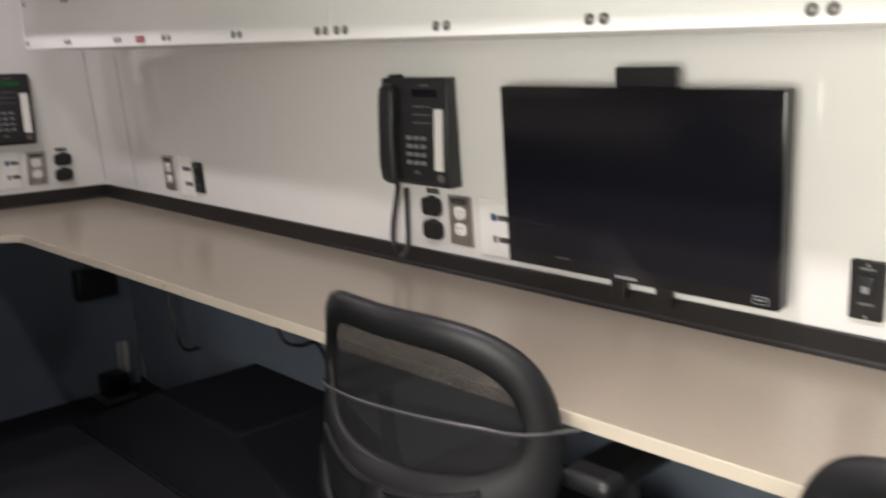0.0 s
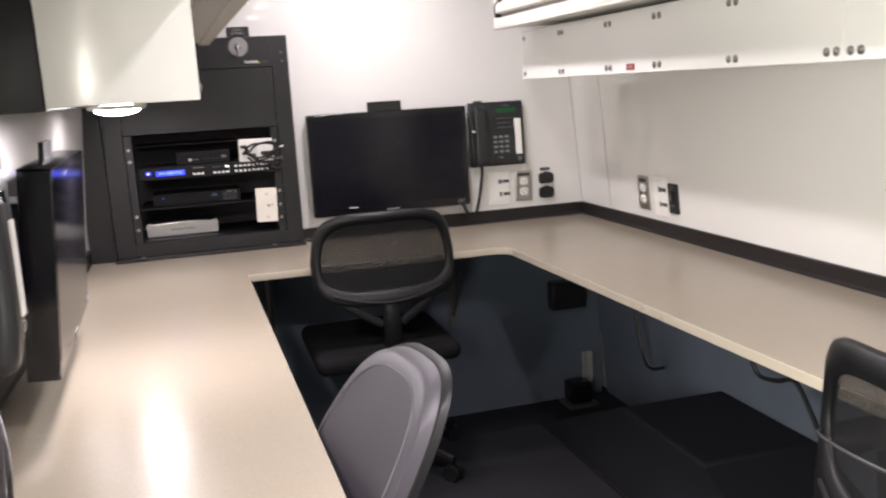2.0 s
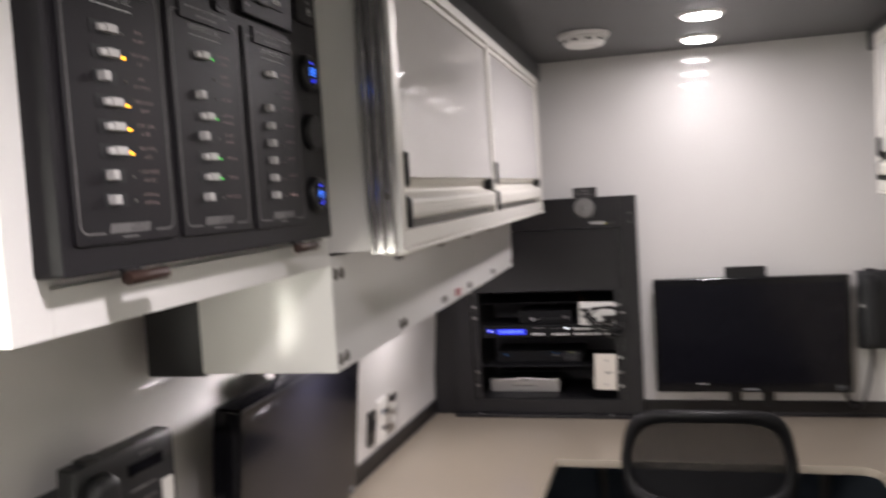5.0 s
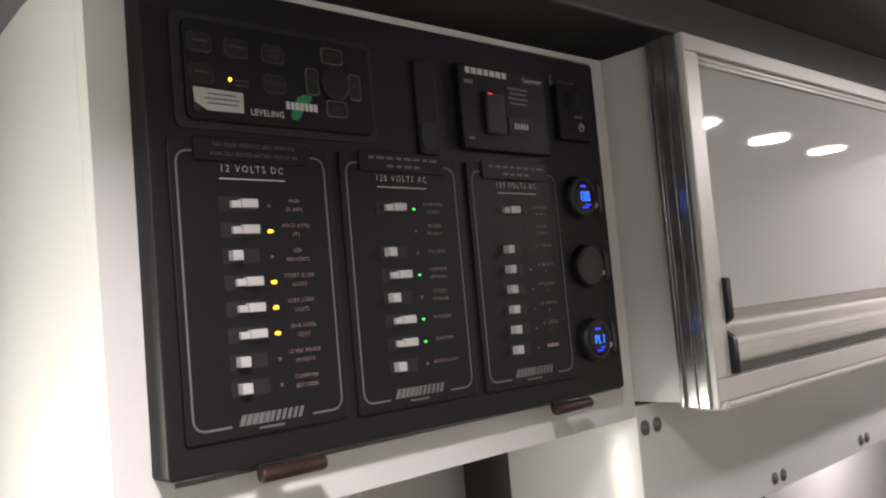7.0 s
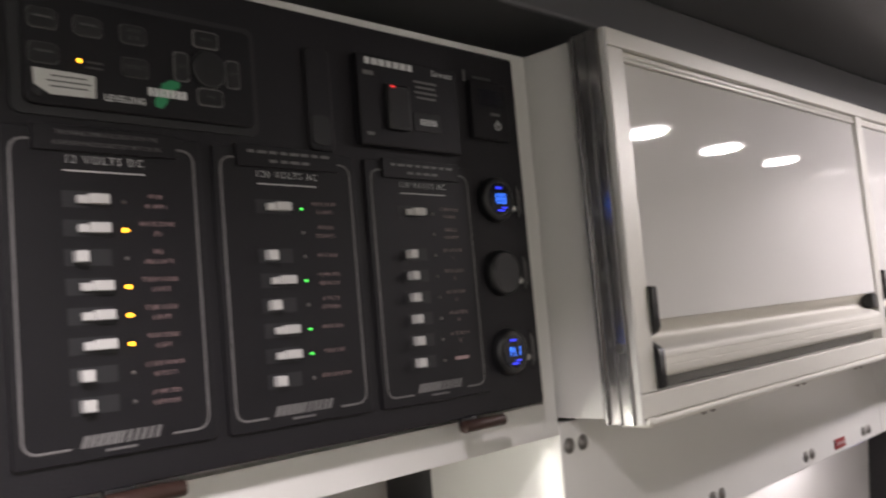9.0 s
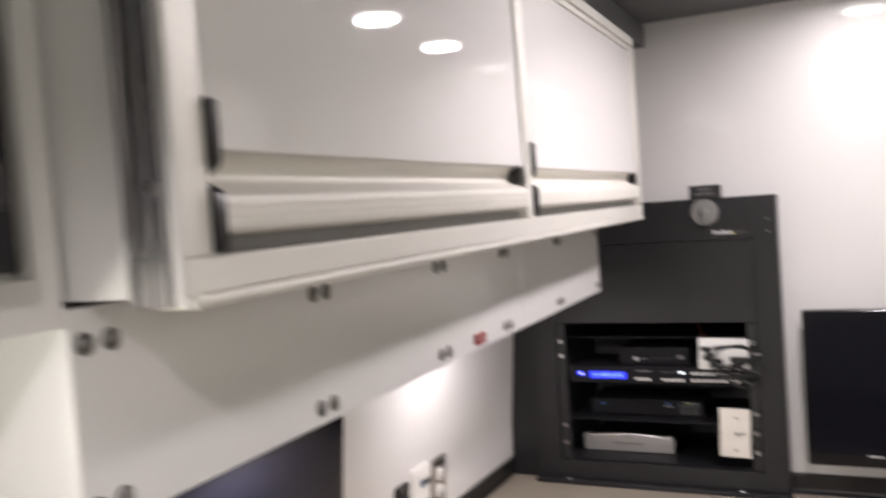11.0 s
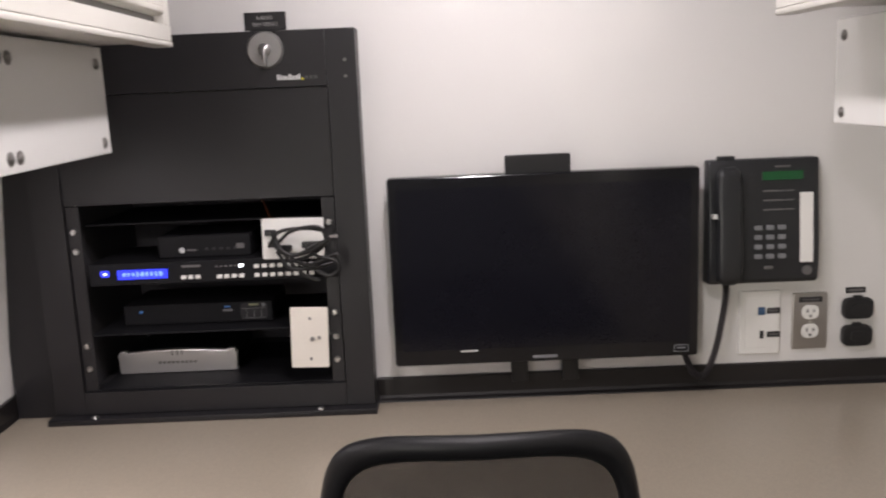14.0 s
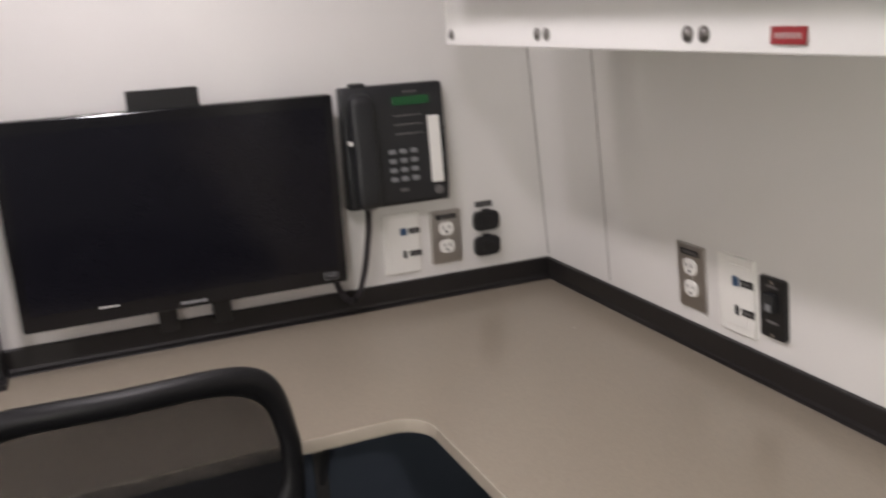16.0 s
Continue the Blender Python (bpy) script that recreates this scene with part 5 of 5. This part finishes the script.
# levelling control
pbox("keypad_surround", 0.1022, 1.7755, 0.191, 0.090, 0.0028, 0.0048, M_DARK, pp, "recessed dark rim round the keypad", 0.0, 0.007)
lv = pbox("leveling_control", 0.1035, 1.7760, 0.177, 0.0785, 0.003, 0.009, M_PANEL2, pp, "black keypad with round direction keys", 0.001, 0.006)
for x, z in ((0.0279, 1.7966), (0.0590, 1.7960), (0.0922, 1.7960), (0.0278, 1.7723), (0.0924, 1.7712)):
    pbox("key_rim", x, z, 0.0206, 0.0150, 0.0088, 0.0096, M_INK_FAINT, lv, "", 0.0, 0.004)
    pbox("key", x, z, 0.0195, 0.0140, 0.0088, 0.0107, M_PLASTIC, lv, "", 0.0008, 0.0036)
    if x > 0.09:
        for j, w in enumerate(("AUTO", "LEVEL") if z > 1.79 else ("RETRACT",)):
            lettering(w, 0.0046, x, z + (0.0024 - 0.0051 * j if z > 1.79 else 0), -0.0111, M_INK_FAINT, lv, squeeze=0.85)
    else:
        pbox("printed_bar", x, z + 0.001, 0.012, 0.0016, 0.0106, 0.0111, M_INK_FAINT, lv)
for x, z, w, h, word in ((0.1510, 1.8024, 0.0205, 0.0125, "FRONT"), (0.1523, 1.7565, 0.0205, 0.0125, "REAR"), (0.1290, 1.7777, 0.0110, 0.0215, "LEFT"), (0.1734, 1.7777, 0.0110, 0.0215, "RIGHT")):
    pbox("direction_rim", x, z, w + 0.0016, h + 0.0016, 0.0088, 0.0098, M_INK_DIM, lv, "", 0.0, 0.003)
    pbox("direction_key", x, z, w, h, 0.0088, 0.0108, M_PLASTIC, lv, "", 0.0008, 0.003)
    lettering(word, 0.0038, x, z, -0.0112, M_INK_FAINT, lv, squeeze=0.8)
bm = B()
rod(bm, (0.1518, -0.0100, 1.7786), 0.0150, 0.0045, "y", 36, None, 0.0015)
part("dial", bm, M_PLASTIC, lv, "round black dial")
bm = B()
ball(bm, (0.0520, -0.0095, 1.7705), 0.0015, 0.0012, 0.0015, 10)
part("indicator", bm, G_AMBER, lv, "amber lamp, lit")
for z in (1.7705, 1.7665):
    pbox("printed_bar", 0.0625, z, 0.012, 0.0013, 0.0088, 0.0093, M_INK_FAINT, lv)
bm = B()
slab(bm, [(0.0202, 1.7615), (0.0625, 1.7605), (0.0620, 1.7445), (0.0310, 1.7440), (0.0208, 1.7500)], -0.0088, -0.0098)
part("sticker", bm, M_STICKER, lv, "pale reflective sticker")
for z, w in ((1.7572, 0.024), (1.7535, 0.030), (1.7498, 0.026)):
    pbox("printed_bar", 0.044, z, w, 0.0010, 0.0096, 0.0101, M_INK_FAINT, lv)
bm = B()
rod(bm, (0.0225, -0.0092, 1.7450), 0.0032, 0.002, "y", 12)
part("screw", bm, M_DARK, lv)
lettering("LEVELING", 0.0070, 0.0835, 1.7462, -0.0096, M_INK, lv, squeeze=0.92, spread=1.12, bold=0.00012)
bm = B()
slab(bm, [(0.1070, 1.7440), (0.1120, 1.7432), (0.1160, 1.7480), (0.1195, 1.7560), (0.1270, 1.7615), (0.1275, 1.7650), (0.1200, 1.7662), (0.1130, 1.7625), (0.1095, 1.7550), (0.1060, 1.7480)], -0.0088, -0.0094)
part("maker_mark", bm, M_GREENINK, lv, "green shape printed on the keypad")
for k in range(7):
    pbox("maker_mark", 0.1032 + 0.0045 * k, 1.7550, 0.0034, 0.0062, 0.0094, 0.0098, M_INK, lv, "white maker mark")

# recessed pull and generator switch
h = pbox("pull", 0.2605, 1.770, 0.027, 0.092, 0.003, 0.0065, M_PANEL, pp, "black upright pull", 0.0015, 0.006)
pbox("pull_hollow", 0.2595, 1.742, 0.020, 0.026, 0.0062, 0.0075, M_DARK, h, "", 0.0, 0.006)
g = pbox("generator_switch", 0.381, 1.774, 0.130, 0.086, 0.003, 0.011, M_PANEL2, pp, "black generator control with rocker and hour counter", 0.002)
for k in range(7):
    pbox("maker_mark", 0.329 + 0.0088 * k, 1.8105, 0.0072 if k % 3 else 0.0060, 0.0062, 0.0108, 0.0114, M_INK, g, "white maker mark")
lettering("Generator", 0.0085, 0.4245, 1.8095, -0.0117, M_INK, g, squeeze=0.82)
pbox("rocker", 0.3615, 1.769, 0.030, 0.044, 0.0105, 0.0155, M_PLASTIC, g, "black rocker", 0.003)
pbox("indicator", 0.354, 1.788, 0.006, 0.0018, 0.0153, 0.0158, G_REDLED, g, "small red lamp")
c = pbox("hour_counter", 0.399, 1.7585, 0.036, 0.019, 0.0105, 0.0125, M_DARK, g, "", 0.001)
for k in range(5):
    pbox("digit_bar", 0.391 + 0.0045 * k, 1.7585, 0.0022, 0.006, 0.0123, 0.0131, M_INK, c)
for k in range(4):
    pbox("printed_bar", 0.401, 1.7985 - 0.0052 * k, 0.030 - 0.004 * (k % 2), 0.0020, 0.0108, 0.0115, M_INK_DIM, g)
pbox("printed_bar", 0.329, 1.799, 0.012, 0.004, 0.0108, 0.0115, M_INK_DIM, g)
pbox("printed_bar", 0.327, 1.742, 0.008, 0.003, 0.0108, 0.0115, M_INK_DIM, g)

g.location = (-0.0150, 0, 0.0015)
hm = pbox("inverter_remote", 0.494, 1.783, 0.056, 0.062, 0.003, 0.010, M_PANEL2, pp, "small black remote with a dark window", 0.002)
pbox("window", 0.497, 1.796, 0.036, 0.018, 0.0095, 0.0105, M_SCREEN, hm)
pbox("printed_bar", 0.500, 1.779, 0.014, 0.003, 0.0095, 0.0106, M_INK_DIM, hm)
bm = B()
sweep(bm, [(0.503 + 0.0042 * math.sin(radians(a)), -0.0104, 1.767 + 0.0042 * math.cos(radians(a))) for a in range(40, 321, 20)], 0.0007, 5)
box(bm, 0.5023, 0.5037, -0.0108, -0.0098, 1.767, 1.773)
part("power_symbol", bm, M_INK, hm)
hm.location = (-0.0135, 0, 0.0010)
pbox("label_tape", 0.4735, 1.8195, 0.046, 0.0085, 0.003, 0.0042, M_PANEL2, pp, "", 0.0004)
pbox("printed_bar", 0.4770, 1.8195, 0.028, 0.0026, 0.004, 0.0047, M_INK_FAINT, pp)
pbox("label_tape_end", 0.4505, 1.8195, 0.0022, 0.0115, 0.003, 0.0048, M_INK_DIM, pp)

# round meters and a blank between them
def digit(c, x, z, parent):
    """A numeral of up to seven glowing bars."""
    bm = B()
    w, h, t = 0.0023, 0.0048, 0.0004
    for k in {"1": "bc", "3": "abgcd", "4": "fgbc", "8": "abcdefg"}[c]:
        if k in "agd":
            zc = z + {"a": h, "g": 0.0, "d": -h}[k]
            box(bm, x - w + t, x + w - t, -0.0141, -0.0130, zc - t, zc + t)
        else:
            xc, zc = x + (w if k in "bc" else -w), z + (h / 2 if k in "bf" else -h / 2)
            box(bm, xc - t, xc + t, -0.0141, -0.0130, zc - h / 2 + t, zc + h / 2 - t)
    part("digit", bm, G_BLUE2, parent, "glowing blue digit")


for z, text in ((1.6893, "13.8"), (1.6125, ""), (1.5314, "14.1")):
    bm = B()
    rod(bm, (0.4785, -0.008, z), 0.0245, 0.010, "y", 40, 0.0222, 0.002)
    mt = part("meter" if text else "socket_cap", bm, M_PLASTIC, pp, "round black meter with blue digits" if text else "round black cap")
    bm = B()
    rod(bm, (0.4785, -0.0128, z), 0.0172, 0.0015, "y", 32)
    part("meter_face", bm, M_SCREEN if text else M_PLASTIC, mt)
    if text:
        for c, u in zip(text.replace(".", ""), ((-0.0085, -0.0025, 0.0056) if text == "13.8" else (-0.0085, -0.0022, 0.0060))):
            digit(c, 0.4782 + u, z + 0.0003, mt)
        pbox("decimal_point", 0.4798, z - 0.0046, 0.0010, 0.0010, 0.0130, 0.0141, G_BLUE2, mt)
        pbox("printed_bar", 0.4770, z + 0.0115, 0.009, 0.0022, 0.0130, 0.0141, G_BLUE, mt)
        pbox("printed_bar", 0.4835, z - 0.0092, 0.008, 0.0016, 0.0130, 0.0141, G_BLUE, mt)
        pbox("printed_bar", 0.4780, z - 0.0122, 0.010, 0.0018, 0.0130, 0.0141, G_BLUE, mt)
    bm = B()
    ball(bm, (0.5085, -0.0045, z - 0.008), 0.0035, 0.003, 0.0035, 10)
    part("screw", bm, M_SCREW, pp)
    tape = pbox("label_tape", 0.5190, z, 0.0085, 0.044, 0.003, 0.0038, M_PANEL2, pp, "", 0.0, 0.001)
    for dx in (-0.0015, 0.0018):
        pbox("printed_bar", 0.5190 + dx, z, 0.0014, 0.034 if dx < 0 else 0.026, 0.0036, 0.0042, M_INK_DIM, pp)

for x in (0.0825, 0.4275):
    bm = B()
    rod(bm, (x, -0.009, 1.4555), 0.0060, 0.0585, "x", 16, None, 0.002)
    bm.transform(Matrix.Translation((0, 0, 0.0105)))
    part("latch", bm, M_BROWN, pp, "dark bronze latch roll")
    bm = B()
    box(bm, x - 0.028, x - 0.006, -0.0075, -0.002, 1.4665, 1.4745, 0.001)
    part("latch_clip", bm, M_PLASTIC, pp)


# ---- chairs; +y is where the sitter looks, the origin lies on the floor ----
def ring(a, b, n, cz, count=64, taper=0.10):
    """A rounded closed outline (x, z), wider at the middle than at the top."""
    out = []
    for k in range(count):
        th = 2 * math.pi * k / count
        c, s = math.cos(th), math.sin(th)
        x = a * math.copysign(abs(c) ** (2 / n), c)
        z = b * math.copysign(abs(s) ** (2 / n), s)
        out.append((x * (1.0 - taper * max(0, z / b)), cz + z))
    return out


def star_base(t, seat_z):
    bm = B()
    rod(bm, (0, 0, (seat_z - 0.06 + 0.10) / 2), 0.026, seat_z - 0.16, "z", 18)
    part("gas_column", bm, M_PLASTIC, t)
    bm = B()
    rod(bm, (0, 0, 0.095), 0.045, 0.05, "z", 20, 0.035, 0.006)
    part("hub", bm, M_CHAIR, t)
    for k in range(5):
        a = radians(72 * k + 20)
        d = Vector((math.cos(a), math.sin(a), 0))
        bm = B()
        sweep(bm, [Vector((0, 0, 0.095)) + d * 0.03, Vector((0, 0, 0.090)) + d * 0.15, Vector((0, 0, 0.068)) + d * 0.29], lambda j: 0.026 - 0.005 * j, 8, False, 0.7)
        leg = part("leg", bm, M_CHAIR, t)
        bm = B()
        c = d * 0.285
        side = Vector((-d.y, d.x, 0))
        for s in (-0.014, 0.014):
            made = bmesh.ops.create_cone(bm, cap_ends=True, segments=18, radius1=0.027, radius2=0.027, depth=0.018,
                                         matrix=Matrix.Translation((c.x + side.x * s, c.y + side.y * s, 0.027)) @ pose(0, 0, 0, 90, 0, math.degrees(a) + 180) )
        part("castor", bm, M_PLASTIC, leg)


def mesh_chair(m, label, top=0.890, wide=1.0, square=4.4, wrap=0.05, band=0.034, b=0.1725):
    t = thing("office_chair", m, label, "office chair", "mesh office chairs")
    cz = top - b
    by = -0.235
    aw = 0.214 * wide
    outer = ring(aw, b, square, cz)
    half_in, mid_in = (0.238 - band) / 2, top - (0.238 + band) / 2
    inner = ring(aw - band * 0.9, half_in, square - 0.5, mid_in)

    def back_y(x, z):
        u = (z - cz) / b
        return by - 0.014 * u * u + wrap * (x / aw) ** 2 + 0.012 * u

    # moulded back shell: a broad rounded band that closes to a solid piece below the mesh window
    section = [(0.0, 0.004), (0.0, -0.004), (0.06, -0.010), (0.25, -0.0155), (0.5, -0.0165), (0.75, -0.014), (0.94, -0.008), (1.0, -0.002), (1.0, 0.006), (0.8, 0.010), (0.4, 0.012), (0.1, 0.010)]
    bm = B()
    loops = []
    for (xo, zo), (xi, zi) in zip(outer, inner):
        row = []
        for f, dy in section:
            x, z = xo + (xi - xo) * f, zo + (zi - zo) * f
            row.append(bm.verts.new((x, back_y(x, z) + dy, z)))
        loops.append(row)
    for k, p in enumerate(loops):
        q = loops[(k + 1) % len(loops)]
        for j in range(len(section)):
            bm.faces.new((p[j], p[(j + 1) % len(section)], q[(j + 1) % len(section)], q[j]))
    bmesh.ops.recalc_face_normals(bm, faces=bm.faces[:])
    part("back_shell", bm, M_CHAIR, t, "black moulded back shell round a mesh window", 60)
    # stretched mesh in the window
    bm = B()
    n = 14
    grid = []
    si = square - 0.5
    for j in range(n + 1):
        v = -0.99 + 1.98 * j / n
        half = (aw - band * 0.9 + 0.002) * max(0.0, 1 - abs(v) ** si) ** (1 / si) * (1.0 - 0.10 * max(0, v)) + 0.002
        z = mid_in + (half_in + 0.002) * v
        grid.append([bm.verts.new((half * (-1 + 2 * i / n), back_y(half * (-1 + 2 * i / n), z) + 0.001, z)) for i in range(n + 1)])
    for j in range(n):
        for i in range(n):
            bm.faces.new((grid[j][i], grid[j][i + 1], grid[j + 1][i + 1], grid[j + 1][i]))
    part("back_mesh", bm, M_MESH, t, "taut black open mesh")
    bm = B()
    sweep(bm, smooth_path([(0, by - 0.022, top - 0.27), (0, by - 0.030, top - 0.34), (0, by - 0.012, 0.47), (0, by + 0.03, 0.41), (0, by + 0.10, 0.385)], 5), 0.028, 10, False, 0.5)
    part("spine", bm, M_CHAIR, t, "flat upright carrying the back")
    for s in (-1, 1):
        bm = B()
        sweep(bm, smooth_path([(s * aw * 0.80, back_y(s * aw * 0.80, top - 2 * b + 0.05) - 0.010, top - 2 * b + 0.05), (s * aw * 0.52, by - 0.012, top - 2 * b - 0.005), (s * 0.03, by - 0.022, top - 2 * b - 0.060)], 6), 0.014, 8, False, 0.6)
        part("spine_arm", bm, M_CHAIR, t, "curved arm from the spine to the shell")
    bm = B()
    sweep(bm, [(x, back_y(x, top - 0.245) - 0.018, top - 0.275 + 0.03 * (x / 0.17) ** 2) for x in [-0.17 + 0.034 * k for k in range(11)]], 0.006, 8)
    part("lumbar_ridge", bm, M_CHAIR, t, "curved ridge across the shell")
    bm = B()
    box(bm, -0.03, 0.03, by + 0.02, 0.08, 0.355, 0.395, 0.01)
    part("tilt_mechanism", bm, M_PLASTIC, t)
    bm = B()
    box(bm, -0.235, 0.235, -0.215, 0.245, 0.40, 0.465, 0.03, 4)
    part("seat", bm, M_FABRIC, t, "black fabric seat cushion", 60)
    star_base(t, 0.44)
    return t


mesh_chair(pose(-2.892, 0.556, 0, 0, 0, 90), "black mesh-back office chair pushed under the end worktop", 0.909, 1.06, 4.4, 0.05, 0.034, 0.142)
rc = mesh_chair(pose(-0.985, 1.115, 0, 0, 0, 0), "black mesh-back office chair pushed against the side worktop", 0.884, 1.18, 3.4, 0.10, 0.050)
bm = B()
sweep(bm, smooth_path([(-0.238, -0.155, 0.688), (-0.190, -0.206, 0.708), (-0.10, -0.250, 0.730), (0.0, -0.268, 0.742), (0.10, -0.252, 0.744), (0.17, -0.221, 0.740), (0.218, -0.182, 0.731), (0.268, -0.118, 0.733)], 4), 0.0028, 6)
part("strap", bm, M_STRAP, rc, "thin grey strap across the back")
for s in (-1, 1):
    bm = B()
    sweep(bm, smooth_path([(s * 0.23, 0.02, 0.43), (s * 0.268, 0.015, 0.47), (s * 0.272, 0.005, 0.56), (s * 0.268, 0.0, 0.640)], 6), 0.020, 10, False, 0.55)
    upright = part("armrest", bm, M_CHAIR, rc, "black armrest on a curved upright")
    bm = B()
    box(bm, s * 0.268 - 0.042, s * 0.268 + 0.042, -0.115, 0.135, 0.632, 0.664, 0.014, 4)
    part("arm_pad", bm, M_PLASTIC, upright)
bm = B()
sweep(bm, smooth_path([(0.10, -0.02, 0.385), (0.22, -0.02, 0.383), (0.275, -0.02, 0.392)], 5), 0.006, 8)
part("lever", bm, M_SCREW, rc, "thin steel seat lever")
mesh_chair(pose(-0.160, 1.058, 0, 0, 0, 2), "black mesh-back office chair beside a similar one", 0.898, 1.08, 4.4, 0.05, 0.042)


def padded_chair(m, label):
    t = thing("padded_chair", m, label, "chair")
    cz, b, a = 0.684, 0.184, 0.172
    by = -0.188

    def shell(scale, y_front, y_back, name, mat, label="", n=3.3):
        bm = B()
        pts = [(x * scale, cz + (z - cz) * scale) for x, z in ring(a, b, n, cz, 48, 0.10)]
        rings = []
        for y, s in ((y_back, 0.94), (y_back - 0.006 * (y_back - y_front) / abs(y_back - y_front), 1.0), (y_front, 1.0), (y_front, 0.965), (y_front, 0.89), (y_front, 0.0)):
            if s:
                bulge = {0.965: 0.004, 0.89: 0.0055}.get(s, 0.0)
                rings.append([bm.verts.new((x * s, y + bulge - 0.016 * (1 - (x / a) ** 2) - 0.62 * (z - cz) * s, cz + (z - cz) * s)) for x, z in pts])
        for p, q in zip(rings[:-1], rings[1:]):
            for k in range(48):
                bm.faces.new((p[k], p[(k + 1) % 48], q[(k + 1) % 48], q[k]))
        bm.faces.new(rings[0][::-1])
        bm.faces.new(rings[-1])
        bmesh.ops.recalc_face_normals(bm, faces=bm.faces[:])
        return part(name, bm, mat, t, label, 50)

    shell(1.0, by + 0.012, by - 0.008, "back_shell", M_CHAIR, "dark back shell")
    shell(0.985, by + 0.036, by + 0.008, "back_pad", M_LEATHER, "grey vinyl back pad with a welted rim")
    bm = B()
    sweep(bm, [(x * 0.868, by + 0.0415 - 0.016 * (1 - (x * 0.985 / a) ** 2) - 0.62 * (z - cz) * 0.868, cz + (z - cz) * 0.868) for x, z in ring(a, b, 3.3, cz, 48, 0.10)], 0.0020, 6, True)
    part("welt", bm, M_LEATHER, t, "grey piped seam")
    bm = B()
    box(bm, -0.20, 0.20, -0.19, 0.22, 0.42, 0.475, 0.025, 4)
    part("seat", bm, M_LEATHER, t, "grey vinyl seat cushion", 60)
    bm = B()
    sweep(bm, smooth_path([(0, by + 0.045, 0.50), (0, by + 0.05, 0.43), (0, -0.05, 0.385)], 6), 0.022, 8, False, 0.6)
    part("back_stem", bm, M_CHAIR, t)
    star_base(t, 0.46)
    return t


padded_chair(pose(-1.312, 0.036, 0, 0, 0, 188), "grey vinyl padded chair pushed under the worktop")

# ---- below the worktop ----
t = thing("wheel_box", pose(0, 0, 0), "black lined wheel box standing against the side wall", "wheel box")
bm = B()
ys = (1.18, 1.545)
pr = [(-2.99, 0.0), (-2.345, 0.292), (-1.915, 0.292), (-1.33, 0.0)]
va = [bm.verts.new((x, ys[0], z)) for x, z in pr]
vb = [bm.verts.new((x, right_y(z) - 0.016, z)) for x, z in pr]
for k in range(4):
    bm.faces.new((va[k], va[(k + 1) % 4], vb[(k + 1) % 4], vb[k]))
bm.faces.new(va[::-1])
bm.faces.new(vb)
bmesh.ops.recalc_face_normals(bm, faces=bm.faces[:])
bmesh.ops.bevel(bm, geom=[e for e in bm.edges if abs(e.verts[0].co.z - e.verts[1].co.z) < 0.001 and e.verts[0].co.z > 0.1], offset=0.012, segments=3, affect="EDGES", profile=0.5)
part("liner", bm, M_WELL, t)
bm = B()
box(bm, -3.0, -1.32, 1.172, 1.1795, 0.0, 0.012, 0.002)
part("edge_strip", bm, M_COVE, t)

t = thing("floor_fitting", pose(-3.12, 1.39, 0), "small shiny black box fitting on the floor", "fitting")
bm = B()
box(bm, -0.055, 0.055, -0.062, 0.062, 0.0, 0.012, 0.002)
part("base_plate", bm, M_DULL, t, "grey base plate")
bm = B()
box(bm, -0.042, 0.042, -0.048, 0.045, 0.012, 0.098, 0.014, 3)
part("housing", bm, M_TV, t, "glossy black housing")
t = thing("wall_channel", pose(-3.197, 1.462, 0.0), "pale galvanised channel upright beside a floor fitting", "channel")
bm = B()
box(bm, 0.0, 0.022, -0.019, -0.015, 0.0, 0.185, 0.001)
box(bm, 0.0, 0.022, 0.015, 0.019, 0.0, 0.185, 0.001)
box(bm, 0.0, 0.003, -0.015, 0.015, 0.0, 0.185, 0.0005)
part("channel", bm, M_GALV, t)
t = thing("junction_box", pose(-3.197, 1.372, 0.44), "flat black junction box on the carpeted wall", "junction box")
bm = B()
box(bm, 0.0, 0.055, -0.070, 0.070, -0.055, 0.055, 0.004)
part("housing", bm, M_PLASTIC, t)
bm = B()
box(bm, 0.055, 0.060, -0.066, 0.066, -0.051, 0.051, 0.002)
part("lid", bm, M_PLASTIC, t)
for y in (0.230, 0.911):
    t = thing("worktop_bracket", pose(-3.198, y, 0.36), "slim grey worktop bracket on the carpeted wall", "bracket", "worktop brackets")
    bm = B()
    box(bm, 0.0, 0.006, -0.014, 0.014, 0.0, 0.350, 0.001)
    part("upright", bm, M_DULL, t)
    bm = B()
    box(bm, 0.006, 0.30, -0.012, 0.012, 0.3445, 0.350, 0.001)
    part("arm", bm, M_DULL, t)
    bm = B()
    sweep(bm, [(0.006, 0, 0.05), (0.20, 0, 0.342)], 0.007, 6)
    part("brace", bm, M_DULL, t)
for pts in ([(-2.70, 1.40, 0.709), (-2.675, 1.405, 0.50), (-2.62, 1.405, 0.34), (-2.56, 1.40, 0.315), (-2.50, 1.41, 0.335)],
            [(-2.02, 1.36, 0.709), (-1.99, 1.38, 0.50), (-1.93, 1.40, 0.475), (-1.86, 1.40, 0.50), (-1.80, 1.39, 0.47), (-1.70, 1.36, 0.40), (-1.62, 1.33, 0.33)]):
    bm = B()
    sweep(bm, smooth_path(pts, 8), 0.006, 7)
    tagged(part("cable", bm, M_CABLE), "black cable hanging below the worktop", "cable")
